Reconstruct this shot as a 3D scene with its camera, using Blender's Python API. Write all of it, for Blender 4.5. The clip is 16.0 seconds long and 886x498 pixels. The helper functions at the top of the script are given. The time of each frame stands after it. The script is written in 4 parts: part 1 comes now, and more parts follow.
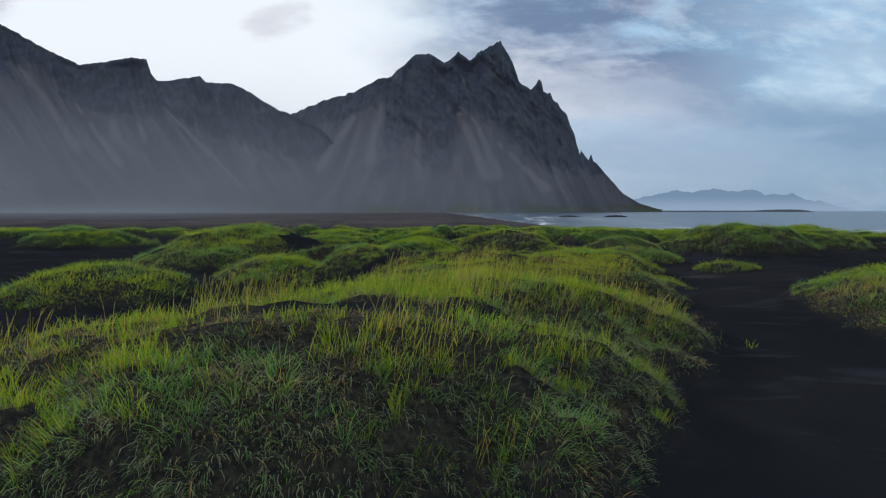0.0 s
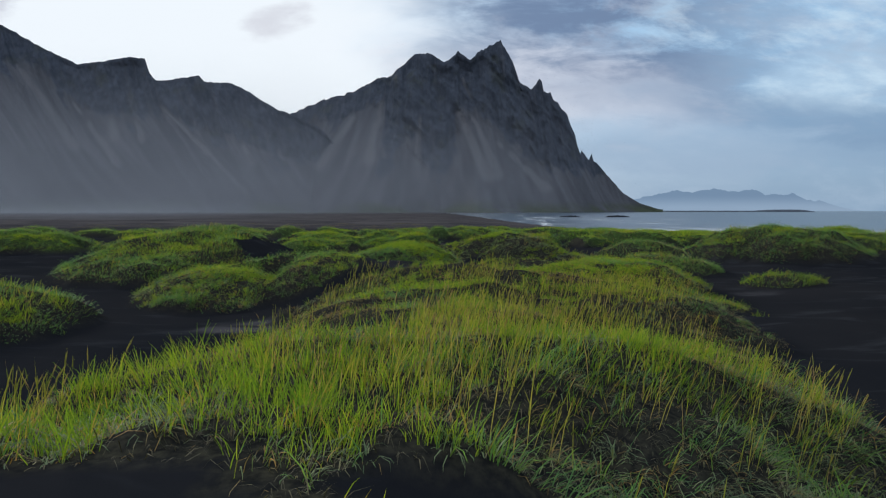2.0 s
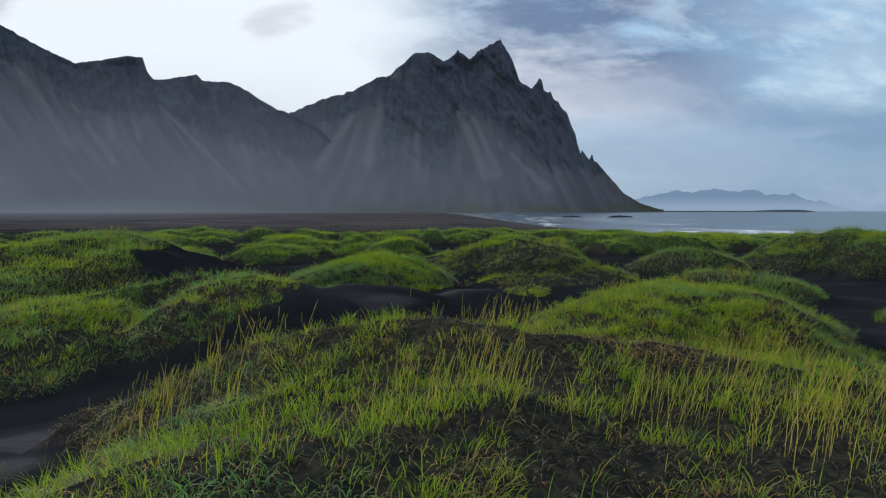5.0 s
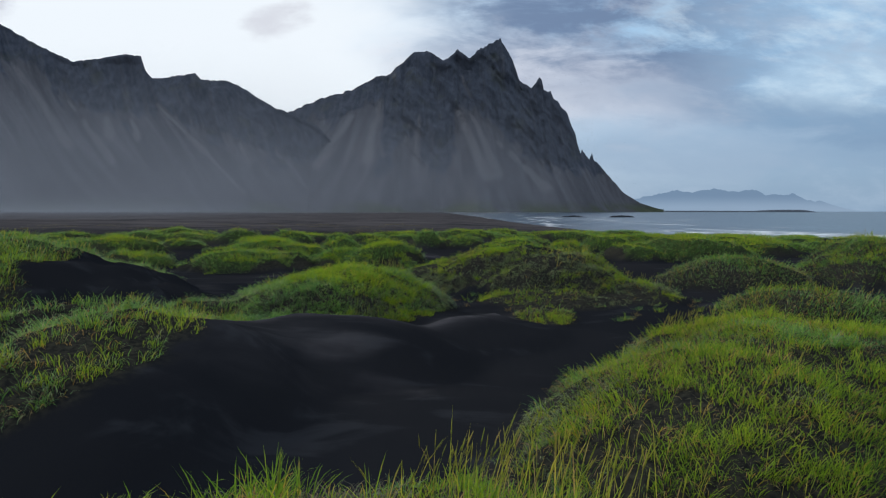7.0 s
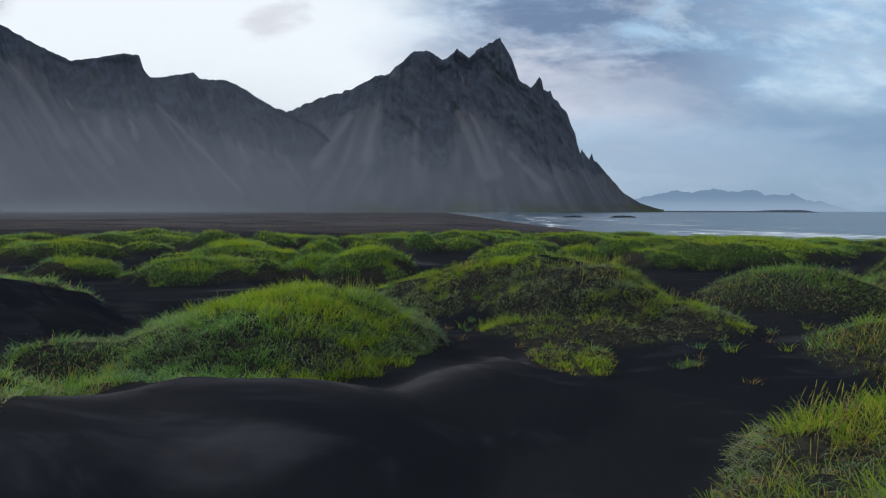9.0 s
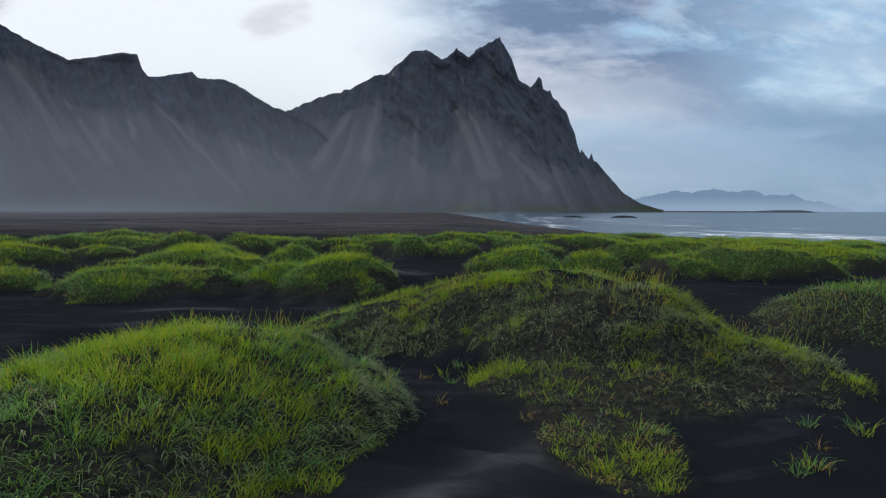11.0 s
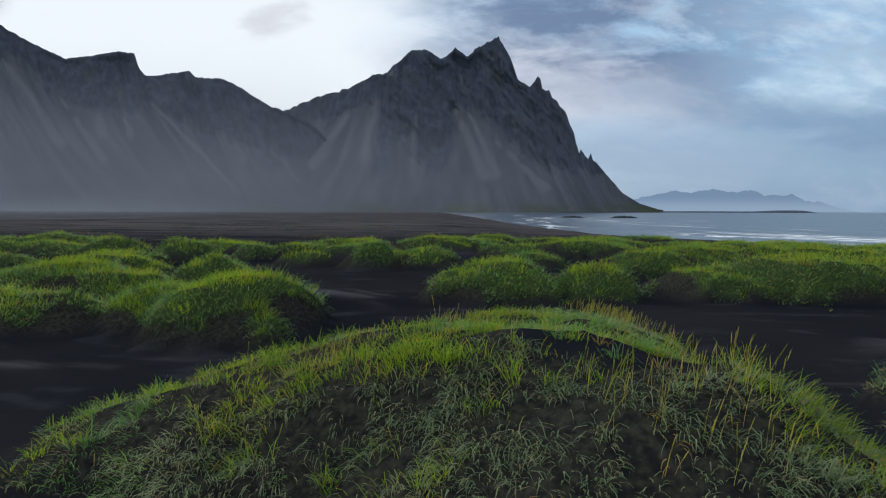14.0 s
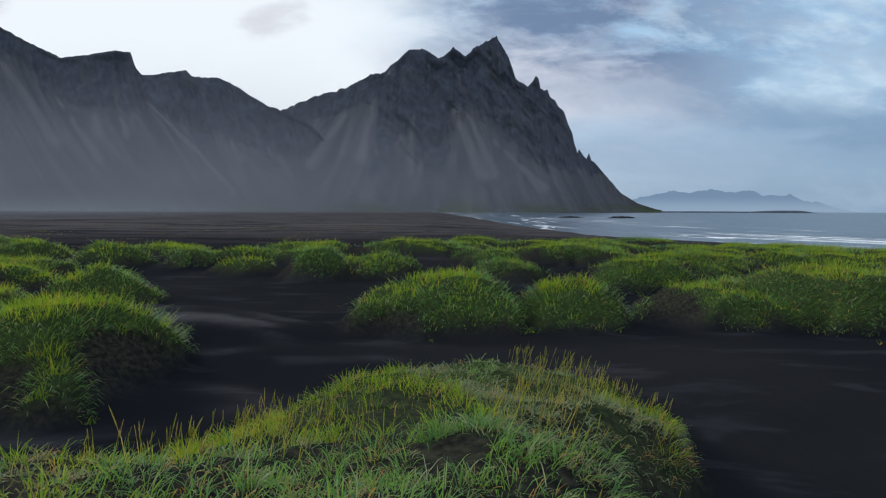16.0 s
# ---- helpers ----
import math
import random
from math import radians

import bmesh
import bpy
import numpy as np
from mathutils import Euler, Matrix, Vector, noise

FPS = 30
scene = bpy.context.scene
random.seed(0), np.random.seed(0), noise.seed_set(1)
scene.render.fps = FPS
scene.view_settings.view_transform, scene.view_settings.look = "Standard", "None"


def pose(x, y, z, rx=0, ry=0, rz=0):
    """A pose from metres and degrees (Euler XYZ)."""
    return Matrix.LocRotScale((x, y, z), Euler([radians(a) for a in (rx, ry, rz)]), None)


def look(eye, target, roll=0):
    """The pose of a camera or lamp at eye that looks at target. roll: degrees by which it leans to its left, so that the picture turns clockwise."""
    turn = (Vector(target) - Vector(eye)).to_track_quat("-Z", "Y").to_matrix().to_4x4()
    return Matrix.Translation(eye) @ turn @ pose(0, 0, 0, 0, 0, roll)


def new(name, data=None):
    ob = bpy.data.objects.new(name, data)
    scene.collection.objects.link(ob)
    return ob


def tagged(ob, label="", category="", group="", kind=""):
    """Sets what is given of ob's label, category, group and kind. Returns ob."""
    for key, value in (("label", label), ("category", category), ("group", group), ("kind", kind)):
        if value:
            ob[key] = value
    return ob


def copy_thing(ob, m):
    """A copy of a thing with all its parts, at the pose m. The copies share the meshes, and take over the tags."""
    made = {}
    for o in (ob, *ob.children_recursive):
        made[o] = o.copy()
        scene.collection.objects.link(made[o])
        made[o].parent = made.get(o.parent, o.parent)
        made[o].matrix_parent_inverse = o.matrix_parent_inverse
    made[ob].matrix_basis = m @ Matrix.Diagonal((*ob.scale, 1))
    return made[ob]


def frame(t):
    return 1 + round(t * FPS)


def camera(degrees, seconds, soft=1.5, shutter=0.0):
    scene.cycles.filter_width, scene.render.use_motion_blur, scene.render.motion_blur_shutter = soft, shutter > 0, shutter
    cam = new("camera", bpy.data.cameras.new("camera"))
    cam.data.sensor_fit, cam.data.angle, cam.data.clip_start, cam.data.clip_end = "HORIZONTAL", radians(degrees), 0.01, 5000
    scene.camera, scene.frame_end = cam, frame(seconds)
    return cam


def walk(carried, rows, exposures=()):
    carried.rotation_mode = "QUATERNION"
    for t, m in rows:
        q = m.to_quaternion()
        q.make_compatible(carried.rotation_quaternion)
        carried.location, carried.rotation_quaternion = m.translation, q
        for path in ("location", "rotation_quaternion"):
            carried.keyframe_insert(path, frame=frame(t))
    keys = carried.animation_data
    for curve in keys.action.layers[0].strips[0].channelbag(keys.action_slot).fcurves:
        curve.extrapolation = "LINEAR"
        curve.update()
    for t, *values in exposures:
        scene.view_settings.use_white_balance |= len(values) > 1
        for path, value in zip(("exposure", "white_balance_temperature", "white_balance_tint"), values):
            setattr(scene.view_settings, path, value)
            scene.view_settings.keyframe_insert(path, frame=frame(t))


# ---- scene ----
cam = camera(70.0, 16.0, soft=1.2)
PATH = [
    (0, pose(-0.037, 0.018, 3.508, 86.525, 0.000, -0.000)),
    (1, pose(0.269, 3.633, 3.496, 86.528, 0.000, -0.000)),
    (2, pose(0.538, 7.196, 3.485, 86.531, 0.000, -0.000)),
    (3, pose(0.766, 10.683, 3.475, 86.535, 0.000, -0.000)),
    (4, pose(0.954, 14.072, 3.467, 86.538, 0.000, -0.000)),
    (5, pose(1.108, 17.350, 3.459, 86.531, -0.020, -0.013)),
    (6, pose(1.241, 20.509, 3.453, 86.514, -0.060, -0.038)),
    (7, pose(1.366, 23.547, 3.447, 86.497, -0.100, -0.064)),
    (8, pose(1.502, 26.467, 3.443, 86.495, -0.120, -0.088)),
    (9, pose(1.670, 29.278, 3.440, 86.494, -0.140, -0.110)),
    (10, pose(1.894, 31.997, 3.438, 86.493, -0.160, -0.132)),
    (11, pose(2.199, 34.644, 3.437, 86.491, -0.180, -0.154)),
    (12, pose(2.614, 37.247, 3.438, 86.492, -0.200, -0.179)),
    (13, pose(3.165, 39.839, 3.439, 86.495, -0.213, -0.205)),
    (14, pose(3.883, 42.458, 3.442, 86.494, -0.225, -0.230)),
    (15, pose(4.796, 45.149, 3.445, 86.493, -0.237, -0.294)),
    (16, pose(5.932, 47.964, 3.450, 86.493, -0.250, -0.358)),
]
walk(cam, PATH)

# ---- sky, sun ----
SUN_DIR = Vector((-0.70, 0.66, 0.38)).normalized()
world = bpy.data.worlds.new("evening_sky")
scene.world = world
world.use_nodes = True
nt = world.node_tree
nt.nodes.clear()


def N(tree, kind, **kw):
    n = tree.nodes.new(kind)
    for k, v in kw.items():
        if k == "op":
            n.operation = v
        elif k == "blend":
            n.blend_type = v
        elif k == "dtype":
            n.data_type = v
    return n


def put(tree, node, idx, value):
    """Feeds a socket from a number, a colour or another socket."""
    s = node.inputs[idx]
    if isinstance(value, bpy.types.NodeSocket):
        tree.links.new(value, s)
    elif isinstance(value, (tuple, list)):
        s.default_value = (*value, 1.0)[:4] if s.type == "RGBA" else tuple(value)
    else:
        s.default_value = value


def mth(tree, op, a, b=0.0, c=None, clamp=False):
    n = N(tree, "ShaderNodeMath", op=op)
    n.use_clamp = clamp
    put(tree, n, 0, a)
    put(tree, n, 1, b)
    if c is not None:
        put(tree, n, 2, c)
    return n.outputs[0]


def mixc(tree, f, a, b, blend="MIX"):
    n = N(tree, "ShaderNodeMixRGB", blend=blend)
    put(tree, n, 0, f)
    put(tree, n, 1, a)
    put(tree, n, 2, b)
    return n.outputs[0]


def smooth(tree, v, lo, hi):
    n = N(tree, "ShaderNodeMapRange")
    n.interpolation_type = "SMOOTHSTEP"
    put(tree, n, 0, v)
    put(tree, n, 1, lo)
    put(tree, n, 2, hi)
    return n.outputs[0]


def noise_tex(tree, vec, scale, detail=4.0, rough=0.55, distort=0.0):
    n = N(tree, "ShaderNodeTexNoise")
    put(tree, n, "Vector", vec)
    put(tree, n, "Scale", scale)
    put(tree, n, "Detail", detail)
    put(tree, n, "Roughness", rough)
    put(tree, n, "Distortion", distort)
    return n.outputs[0]


def combine(tree, x, y, z):
    n = N(tree, "ShaderNodeCombineXYZ")
    put(tree, n, 0, x)
    put(tree, n, 1, y)
    put(tree, n, 2, z)
    return n.outputs[0]


def build_sky():
    t = nt
    sky = N(t, "ShaderNodeTexSky")
    sky.sky_type = "NISHITA"
    sky.sun_disc = False
    sky.sun_elevation = math.asin(SUN_DIR.z)
    sky.sun_rotation = math.atan2(SUN_DIR.x, SUN_DIR.y)
    sky.air_density, sky.dust_density, sky.ozone_density = 1.0, 1.5, 2.0
    tc = N(t, "ShaderNodeTexCoord")
    sep = N(t, "ShaderNodeSeparateXYZ")
    t.links.new(tc.outputs["Generated"], sep.inputs[0])
    dx, dy, dz = sep.outputs
    up = mth(t, "MAXIMUM", dz, 0.0)
    # slopes of the way seen: to the east, and up
    ahead = mth(t, "MAXIMUM", dy, 0.12)
    u, v = mth(t, "DIVIDE", dx, ahead), mth(t, "DIVIDE", up, ahead)
    warp = noise_tex(t, combine(t, mth(t, "MULTIPLY", u, 2.2), mth(t, "MULTIPLY", v, 5.0), 0.0), 1.6, 5.0, 0.55, 0.3)
    fine = noise_tex(t, combine(t, mth(t, "MULTIPLY", u, 3.0), mth(t, "MULTIPLY", v, 9.0), 4.0), 2.4, 7.0, 0.62, 0.5)
    tilted = mth(t, "ADD", v, mth(t, "MULTIPLY", u, 0.10))
    flecks = noise_tex(t, combine(t, mth(t, "MULTIPLY", u, 3.0), mth(t, "MULTIPLY", tilted, 8.0), 9.0), 2.6, 9.0, 0.60, 0.15)
    w0 = mth(t, "SUBTRACT", warp, 0.5)
    uw = mth(t, "ADD", u, mth(t, "MULTIPLY", w0, 0.30))
    vw = mth(t, "ADD", v, mth(t, "MULTIPLY", w0, 0.10))

    def blob(cu, cv, ru, rv, tilt=0.0):
        a_ = mth(t, "DIVIDE", mth(t, "SUBTRACT", uw, cu), ru)
        vv = mth(t, "SUBTRACT", mth(t, "SUBTRACT", vw, cv), mth(t, "MULTIPLY", mth(t, "SUBTRACT", uw, cu), tilt))
        b_ = mth(t, "DIVIDE", vv, rv)
        d = mth(t, "ADD", mth(t, "MULTIPLY", a_, a_), mth(t, "MULTIPLY", b_, b_))
        return mth(t, "SUBTRACT", 1.0, smooth(t, mth(t, "ADD", d, mth(t, "MULTIPLY", mth(t, "SUBTRACT", fine, 0.5), 4.0)), 0.0, 2.2))

    base = mixc(t, 1.0, sky.outputs[0], (0.085, 0.085, 0.085), "MULTIPLY")
    veil = mixc(t, smooth(t, up, 0.0, 0.28), (0.290, 0.425, 0.595), (0.395, 0.635, 0.90))
    # overhead, out of view, whitened to raise the fill
    veil = mixc(t, smooth(t, up, 0.30, 0.65), veil, (0.95, 1.02, 1.13))
    behind = smooth(t, mth(t, "MULTIPLY", dy, -1.0), -0.15, 0.45)      # unseen sky at the back, brightened to fill the faces turned this way
    veil = mixc(t, behind, veil, (1.45, 1.52, 1.62))
    col = mixc(t, 0.88, base, veil)
    col = mixc(t, mth(t, "MULTIPLY", mth(t, "MULTIPLY", smooth(t, fine, 0.42, 0.72), smooth(t, up, 0.06, 0.16)), 0.45), col, (0.60, 0.68, 0.80))
    # cloud lit from behind by the low sun, ahead to the west
    glow = mth(t, "SUBTRACT", 1.0, smooth(t, mth(t, "ADD", uw, mth(t, "MULTIPLY", mth(t, "SUBTRACT", v, 0.16), 0.35)), -0.16, 0.30))
    glow = mth(t, "MULTIPLY", glow, smooth(t, u, -2.6, -0.9))
    col = mixc(t, glow, col, (0.87, 0.935, 1.0))
    # pale streaks under the bank
    col = mixc(t, mth(t, "MULTIPLY", blob(0.20, 0.190, 0.22, 0.055, -0.12), 0.62), col, (0.72, 0.70, 0.765))
    # grey-violet bank drawn out to the east
    line = mth(t, "ADD", vw, mth(t, "MULTIPLY", uw, 0.13))
    bank = smooth(t, mth(t, "ADD", line, mth(t, "MULTIPLY", mth(t, "SUBTRACT", fine, 0.5), 0.16)), 0.155, 0.30)
    bank = mth(t, "MULTIPLY", bank, smooth(t, uw, -0.13, 0.12))
    bank = mth(t, "MULTIPLY", bank, mth(t, "SUBTRACT", 1.0, mth(t, "MULTIPLY", smooth(t, uw, 0.30, 0.60), 0.80)))
    bank = mth(t, "MULTIPLY", bank, smooth(t, mth(t, "ADD", mth(t, "MULTIPLY", fine, 0.6), mth(t, "MULTIPLY", mth(t, "SUBTRACT", 1.0, flecks), 0.4)), 0.28, 0.56))
    col = mixc(t, mth(t, "MULTIPLY", bank, 0.95), col, (0.158, 0.230, 0.375))
    col = mixc(t, mth(t, "MULTIPLY", mth(t, "MULTIPLY", bank, smooth(t, flecks, 0.45, 0.68)), 0.50), col, (0.47, 0.52, 0.64))
    # broken white and pale cyan cloud high in the east
    east = mth(t, "MULTIPLY", smooth(t, uw, 0.26, 0.48), smooth(t, vw, 0.13, 0.19))
    col = mixc(t, mth(t, "MULTIPLY", mth(t, "MULTIPLY", east, smooth(t, flecks, 0.42, 0.68)), 0.62), col, (0.63, 0.80, 0.93))
    col = mixc(t, mth(t, "MULTIPLY", mth(t, "MULTIPLY", east, smooth(t, mth(t, "SUBTRACT", 1.0, flecks), 0.50, 0.72)), 0.45), col, (0.27, 0.385, 0.54))
    # pale streaks between the bank and the sea
    low = mth(t, "MULTIPLY", smooth(t, uw, 0.10, 0.25), mth(t, "SUBTRACT", 1.0, smooth(t, v, 0.10, 0.19)))
    col = mixc(t, mth(t, "MULTIPLY", mth(t, "MULTIPLY", low, smooth(t, flecks, 0.42, 0.70)), 0.22), col, (0.54, 0.66, 0.80))
    # blue-grey bars low over the sea
    col = mixc(t, mth(t, "MULTIPLY", blob(0.62, 0.140, 0.36, 0.036, -0.08), 0.55), col, (0.185, 0.300, 0.465))
    col = mixc(t, mth(t, "MULTIPLY", blob(0.48, 0.090, 0.40, 0.028, 0.0), 0.35), col, (0.23, 0.34, 0.50))
    col = mixc(t, mth(t, "MULTIPLY", blob(0.64, 0.215, 0.11, 0.05, 0.2), 0.3), col, (0.60, 0.76, 0.90))
    col = mixc(t, mth(t, "MULTIPLY", blob(0.34, 0.075, 0.20, 0.05), 0.25), col, (0.50, 0.60, 0.73))
    # small dark puffs against the glare
    col = mixc(t, mth(t, "MULTIPLY", blob(-0.245, 0.297, 0.046, 0.022, 0.30), 0.55), col, (0.56, 0.56, 0.64))
    col = mixc(t, mth(t, "MULTIPLY", blob(-0.70, 0.320, 0.035, 0.022), 0.6), col, (0.50, 0.52, 0.62))
    bg = N(t, "ShaderNodeBackground")
    t.links.new(col, bg.inputs[0])
    bg.inputs[1].default_value = 1.0
    out = N(t, "ShaderNodeOutputWorld")
    t.links.new(bg.outputs[0], out.inputs[0])


build_sky()
sun = new("sun", bpy.data.lights.new("sun", "SUN"))
sun.data.energy = 3.0
sun.data.angle = radians(10)
sun.data.color = (1.0, 0.945, 0.84)
sun.matrix_world = look(SUN_DIR * 50, (0, 0, 0))


# ---- materials ----
def material(name):
    m = bpy.data.materials.new(name)
    m.use_nodes = True
    m.node_tree.nodes.clear()
    return m, m.node_tree


def finish(t, shader):
    out = N(t, "ShaderNodeOutputMaterial")
    t.links.new(shader, out.inputs[0])


def principled(t, color, rough, normal=None, spec=0.5):
    p = N(t, "ShaderNodeBsdfPrincipled")
    put(t, p, "Base Color", color)
    put(t, p, "Roughness", rough)
    put(t, p, "Specular IOR Level", spec)
    if normal is not None:
        put(t, p, "Normal", normal)
    return p.outputs[0]


def bump(t, height, strength, dist):
    b = N(t, "ShaderNodeBump")
    put(t, b, "Height", height)
    put(t, b, "Strength", strength)
    put(t, b, "Distance", dist)
    return b.outputs[0]


def coords(t):
    return N(t, "ShaderNodeTexCoord").outputs["Object"]


def stretched(t, vec, x, y, z):
    m = N(t, "ShaderNodeMapping")
    put(t, m, "Vector", vec)
    m.inputs["Scale"].default_value = (x, y, z)
    return m.outputs[0]


def attr(t, name):
    a = N(t, "ShaderNodeAttribute")
    a.attribute_name = name
    return a.outputs["Fac"]


def mat_ground():
    """Black volcanic sand; damp dark thatch where plants bind it."""
    m, t = material("black_sand")
    v = coords(t)
    big = noise_tex(t, v, 0.09, 4.0, 0.55)
    mid = noise_tex(t, stretched(t, v, 0.26, 0.75, 1.0), 1.3, 4.0, 0.6, 0.6)
    fine = noise_tex(t, v, 60.0, 2.0, 0.7)
    col = mixc(t, smooth(t, big, 0.35, 0.7), (0.0070, 0.0083, 0.0110), (0.0122, 0.0131, 0.0155))
    dust = smooth(t, mid, 0.53, 0.68)
    col = mixc(t, mth(t, "MULTIPLY", dust, 0.24), col, (0.043, 0.048, 0.057))
    col = mixc(t, mth(t, "MULTIPLY", fine, 0.30), col, (0.0175, 0.0187, 0.0214))
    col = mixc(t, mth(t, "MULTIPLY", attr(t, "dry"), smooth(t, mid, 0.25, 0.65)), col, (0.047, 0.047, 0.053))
    # far sand streaked paler: mist over the plain put into its colour
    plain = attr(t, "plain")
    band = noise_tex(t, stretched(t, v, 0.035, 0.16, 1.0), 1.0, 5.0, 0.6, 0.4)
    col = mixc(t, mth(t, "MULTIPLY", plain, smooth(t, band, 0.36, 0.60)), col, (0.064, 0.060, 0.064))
    soil = attr(t, "thatch")
    sn = noise_tex(t, v, 9.0, 4.0, 0.65)
    thatch = mixc(t, smooth(t, sn, 0.35, 0.7), (0.0105, 0.0112, 0.0115), (0.032, 0.032, 0.024))
    col = mixc(t, soil, col, thatch)
    moss = mixc(t, smooth(t, sn, 0.35, 0.7), (0.018, 0.032, 0.013), (0.042, 0.064, 0.020))
    col = mixc(t, mth(t, "MULTIPLY", soil, attr(t, "sward")), col, moss)
    far = attr(t, "meadow")
    gn = noise_tex(t, stretched(t, v, 0.02, 0.05, 1.0), 3.0, 4.0, 0.6)
    col = mixc(t, mth(t, "MULTIPLY", far, smooth(t, gn, 0.4, 0.6)), col, (0.045, 0.062, 0.022))
    rip = N(t, "ShaderNodeTexWave")
    put(t, rip, "Vector", stretched(t, v, 0.55, 1.0, 0.5))
    put(t, rip, "Scale", 1.6)
    put(t, rip, "Distortion", 6.0)
    put(t, rip, "Detail", 2.0)
    put(t, rip, "Detail Scale", 0.7)
    h = mth(t, "ADD", mth(t, "MULTIPLY", rip.outputs["Fac"], 0.22), mth(t, "ADD", mth(t, "MULTIPLY", fine, 0.12), mid))
    finish(t, principled(t, col, 0.95, bump(t, h, 0.30, 0.05), 0.0))
    return m


def mat_blade(name, c_dark, c_mid, c_light, c_dry_or_glint, dry=0.12, through_light=0.35):
    m, t = material(name)
    rnd = N(t, "ShaderNodeNewGeometry").outputs["Random Per Island"]
    v = coords(t)
    patch = noise_tex(t, v, 0.55, 3.0, 0.6)
    fine = noise_tex(t, v, 3.0, 2.0, 0.6)
    f = mth(t, "ADD", mth(t, "MULTIPLY", rnd, 0.75), mth(t, "MULTIPLY", smooth(t, patch, 0.3, 0.7), 0.40))
    col = mixc(t, smooth(t, f, 0.10, 0.60), c_dark, c_mid)
    col = mixc(t, smooth(t, f, 0.60, 1.05), col, c_light)
    dr = smooth(t, mth(t, "ADD", mth(t, "FRACT", mth(t, "MULTIPLY", rnd, 37.0)), mth(t, "MULTIPLY", mth(t, "SUBTRACT", fine, 0.5), 0.9)), 1.0 - dry, 1.06 - dry)
    col = mixc(t, dr, col, c_dry_or_glint)
    d = principled(t, col, 0.6, None, 0.05)
    tr = N(t, "ShaderNodeBsdfTranslucent")
    put(t, tr, 0, mixc(t, 1.0, col, (1.1, 1.08, 0.5), "MULTIPLY"))
    mx = N(t, "ShaderNodeMixShader")
    mx.inputs[0].default_value = through_light
    t.links.new(d, mx.inputs[1])
    t.links.new(tr.outputs[0], mx.inputs[2])
    finish(t, mx.outputs[0])
    return m


def mat_rock():
    """Dark gabbro crags above paler scree; streaks run down the fall line."""
    m, t = material("gabbro_rock_and_scree")
    uv = N(t, "ShaderNodeUVMap").outputs[0]
    v = coords(t)
    crag = noise_tex(t, stretched(t, v, 0.05, 0.05, 0.030), 1.0, 8.0, 0.70)
    streak = noise_tex(t, stretched(t, uv, 0.030, 0.0030, 1.0), 1.0, 6.0, 0.6, 0.3)
    fan = attr(t, "scree")
    # crag tones blued and evened out: air haze put into the rock colour
    rock = mixc(t, smooth(t, crag, 0.32, 0.70), (0.023, 0.031, 0.046), (0.049, 0.060, 0.084))
    moss = noise_tex(t, v, 0.02, 5.0, 0.6)
    rock = mixc(t, mth(t, "MULTIPLY", smooth(t, moss, 0.52, 0.70), 0.4), rock, (0.040, 0.046, 0.034))
    column = noise_tex(t, stretched(t, uv, 0.11, 0.012, 1.0), 1.0, 5.0, 0.65)
    rock = mixc(t, mth(t, "MULTIPLY", smooth(t, column, 0.50, 0.68), 0.45), rock, (0.062, 0.067, 0.082))
    scree = mixc(t, smooth(t, streak, 0.34, 0.72), (0.042, 0.047, 0.059), (0.074, 0.079, 0.095))
    col = mixc(t, smooth(t, mth(t, "ADD", fan, mth(t, "MULTIPLY", mth(t, "SUBTRACT", streak, 0.5), 0.7)), 0.34, 0.62), rock, scree)
    col = mixc(t, mth(t, "MULTIPLY", smooth(t, fan, 0.82, 1.2), 0.6), col, (0.104, 0.108, 0.122))
    foot = attr(t, "meadow")
    gn = noise_tex(t, stretched(t, v, 0.01, 0.01, 0.01), 1.0, 5.0, 0.6)
    col = mixc(t, mth(t, "MULTIPLY", foot, smooth(t, gn, 0.35, 0.6)), col, (0.040, 0.051, 0.034))
    fine = noise_tex(t, v, 0.12, 6.0, 0.7)
    finish(t, principled(t, col, 0.95, bump(t, mth(t, "ADD", fine, crag), 0.6, 8.0), 0.15))
    return m


def mat_far():
    m, t = material("hazy_far_range")
    v = coords(t)
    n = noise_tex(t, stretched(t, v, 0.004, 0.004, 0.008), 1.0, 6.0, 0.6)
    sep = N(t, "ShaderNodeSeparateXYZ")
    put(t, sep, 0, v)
    # distance haze put into a self-lit blue, paler towards the foot
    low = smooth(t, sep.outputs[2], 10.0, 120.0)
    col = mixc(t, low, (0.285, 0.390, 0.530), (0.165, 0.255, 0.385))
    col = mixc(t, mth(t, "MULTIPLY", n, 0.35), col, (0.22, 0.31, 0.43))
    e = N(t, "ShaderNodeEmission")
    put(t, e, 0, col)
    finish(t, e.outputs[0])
    return m


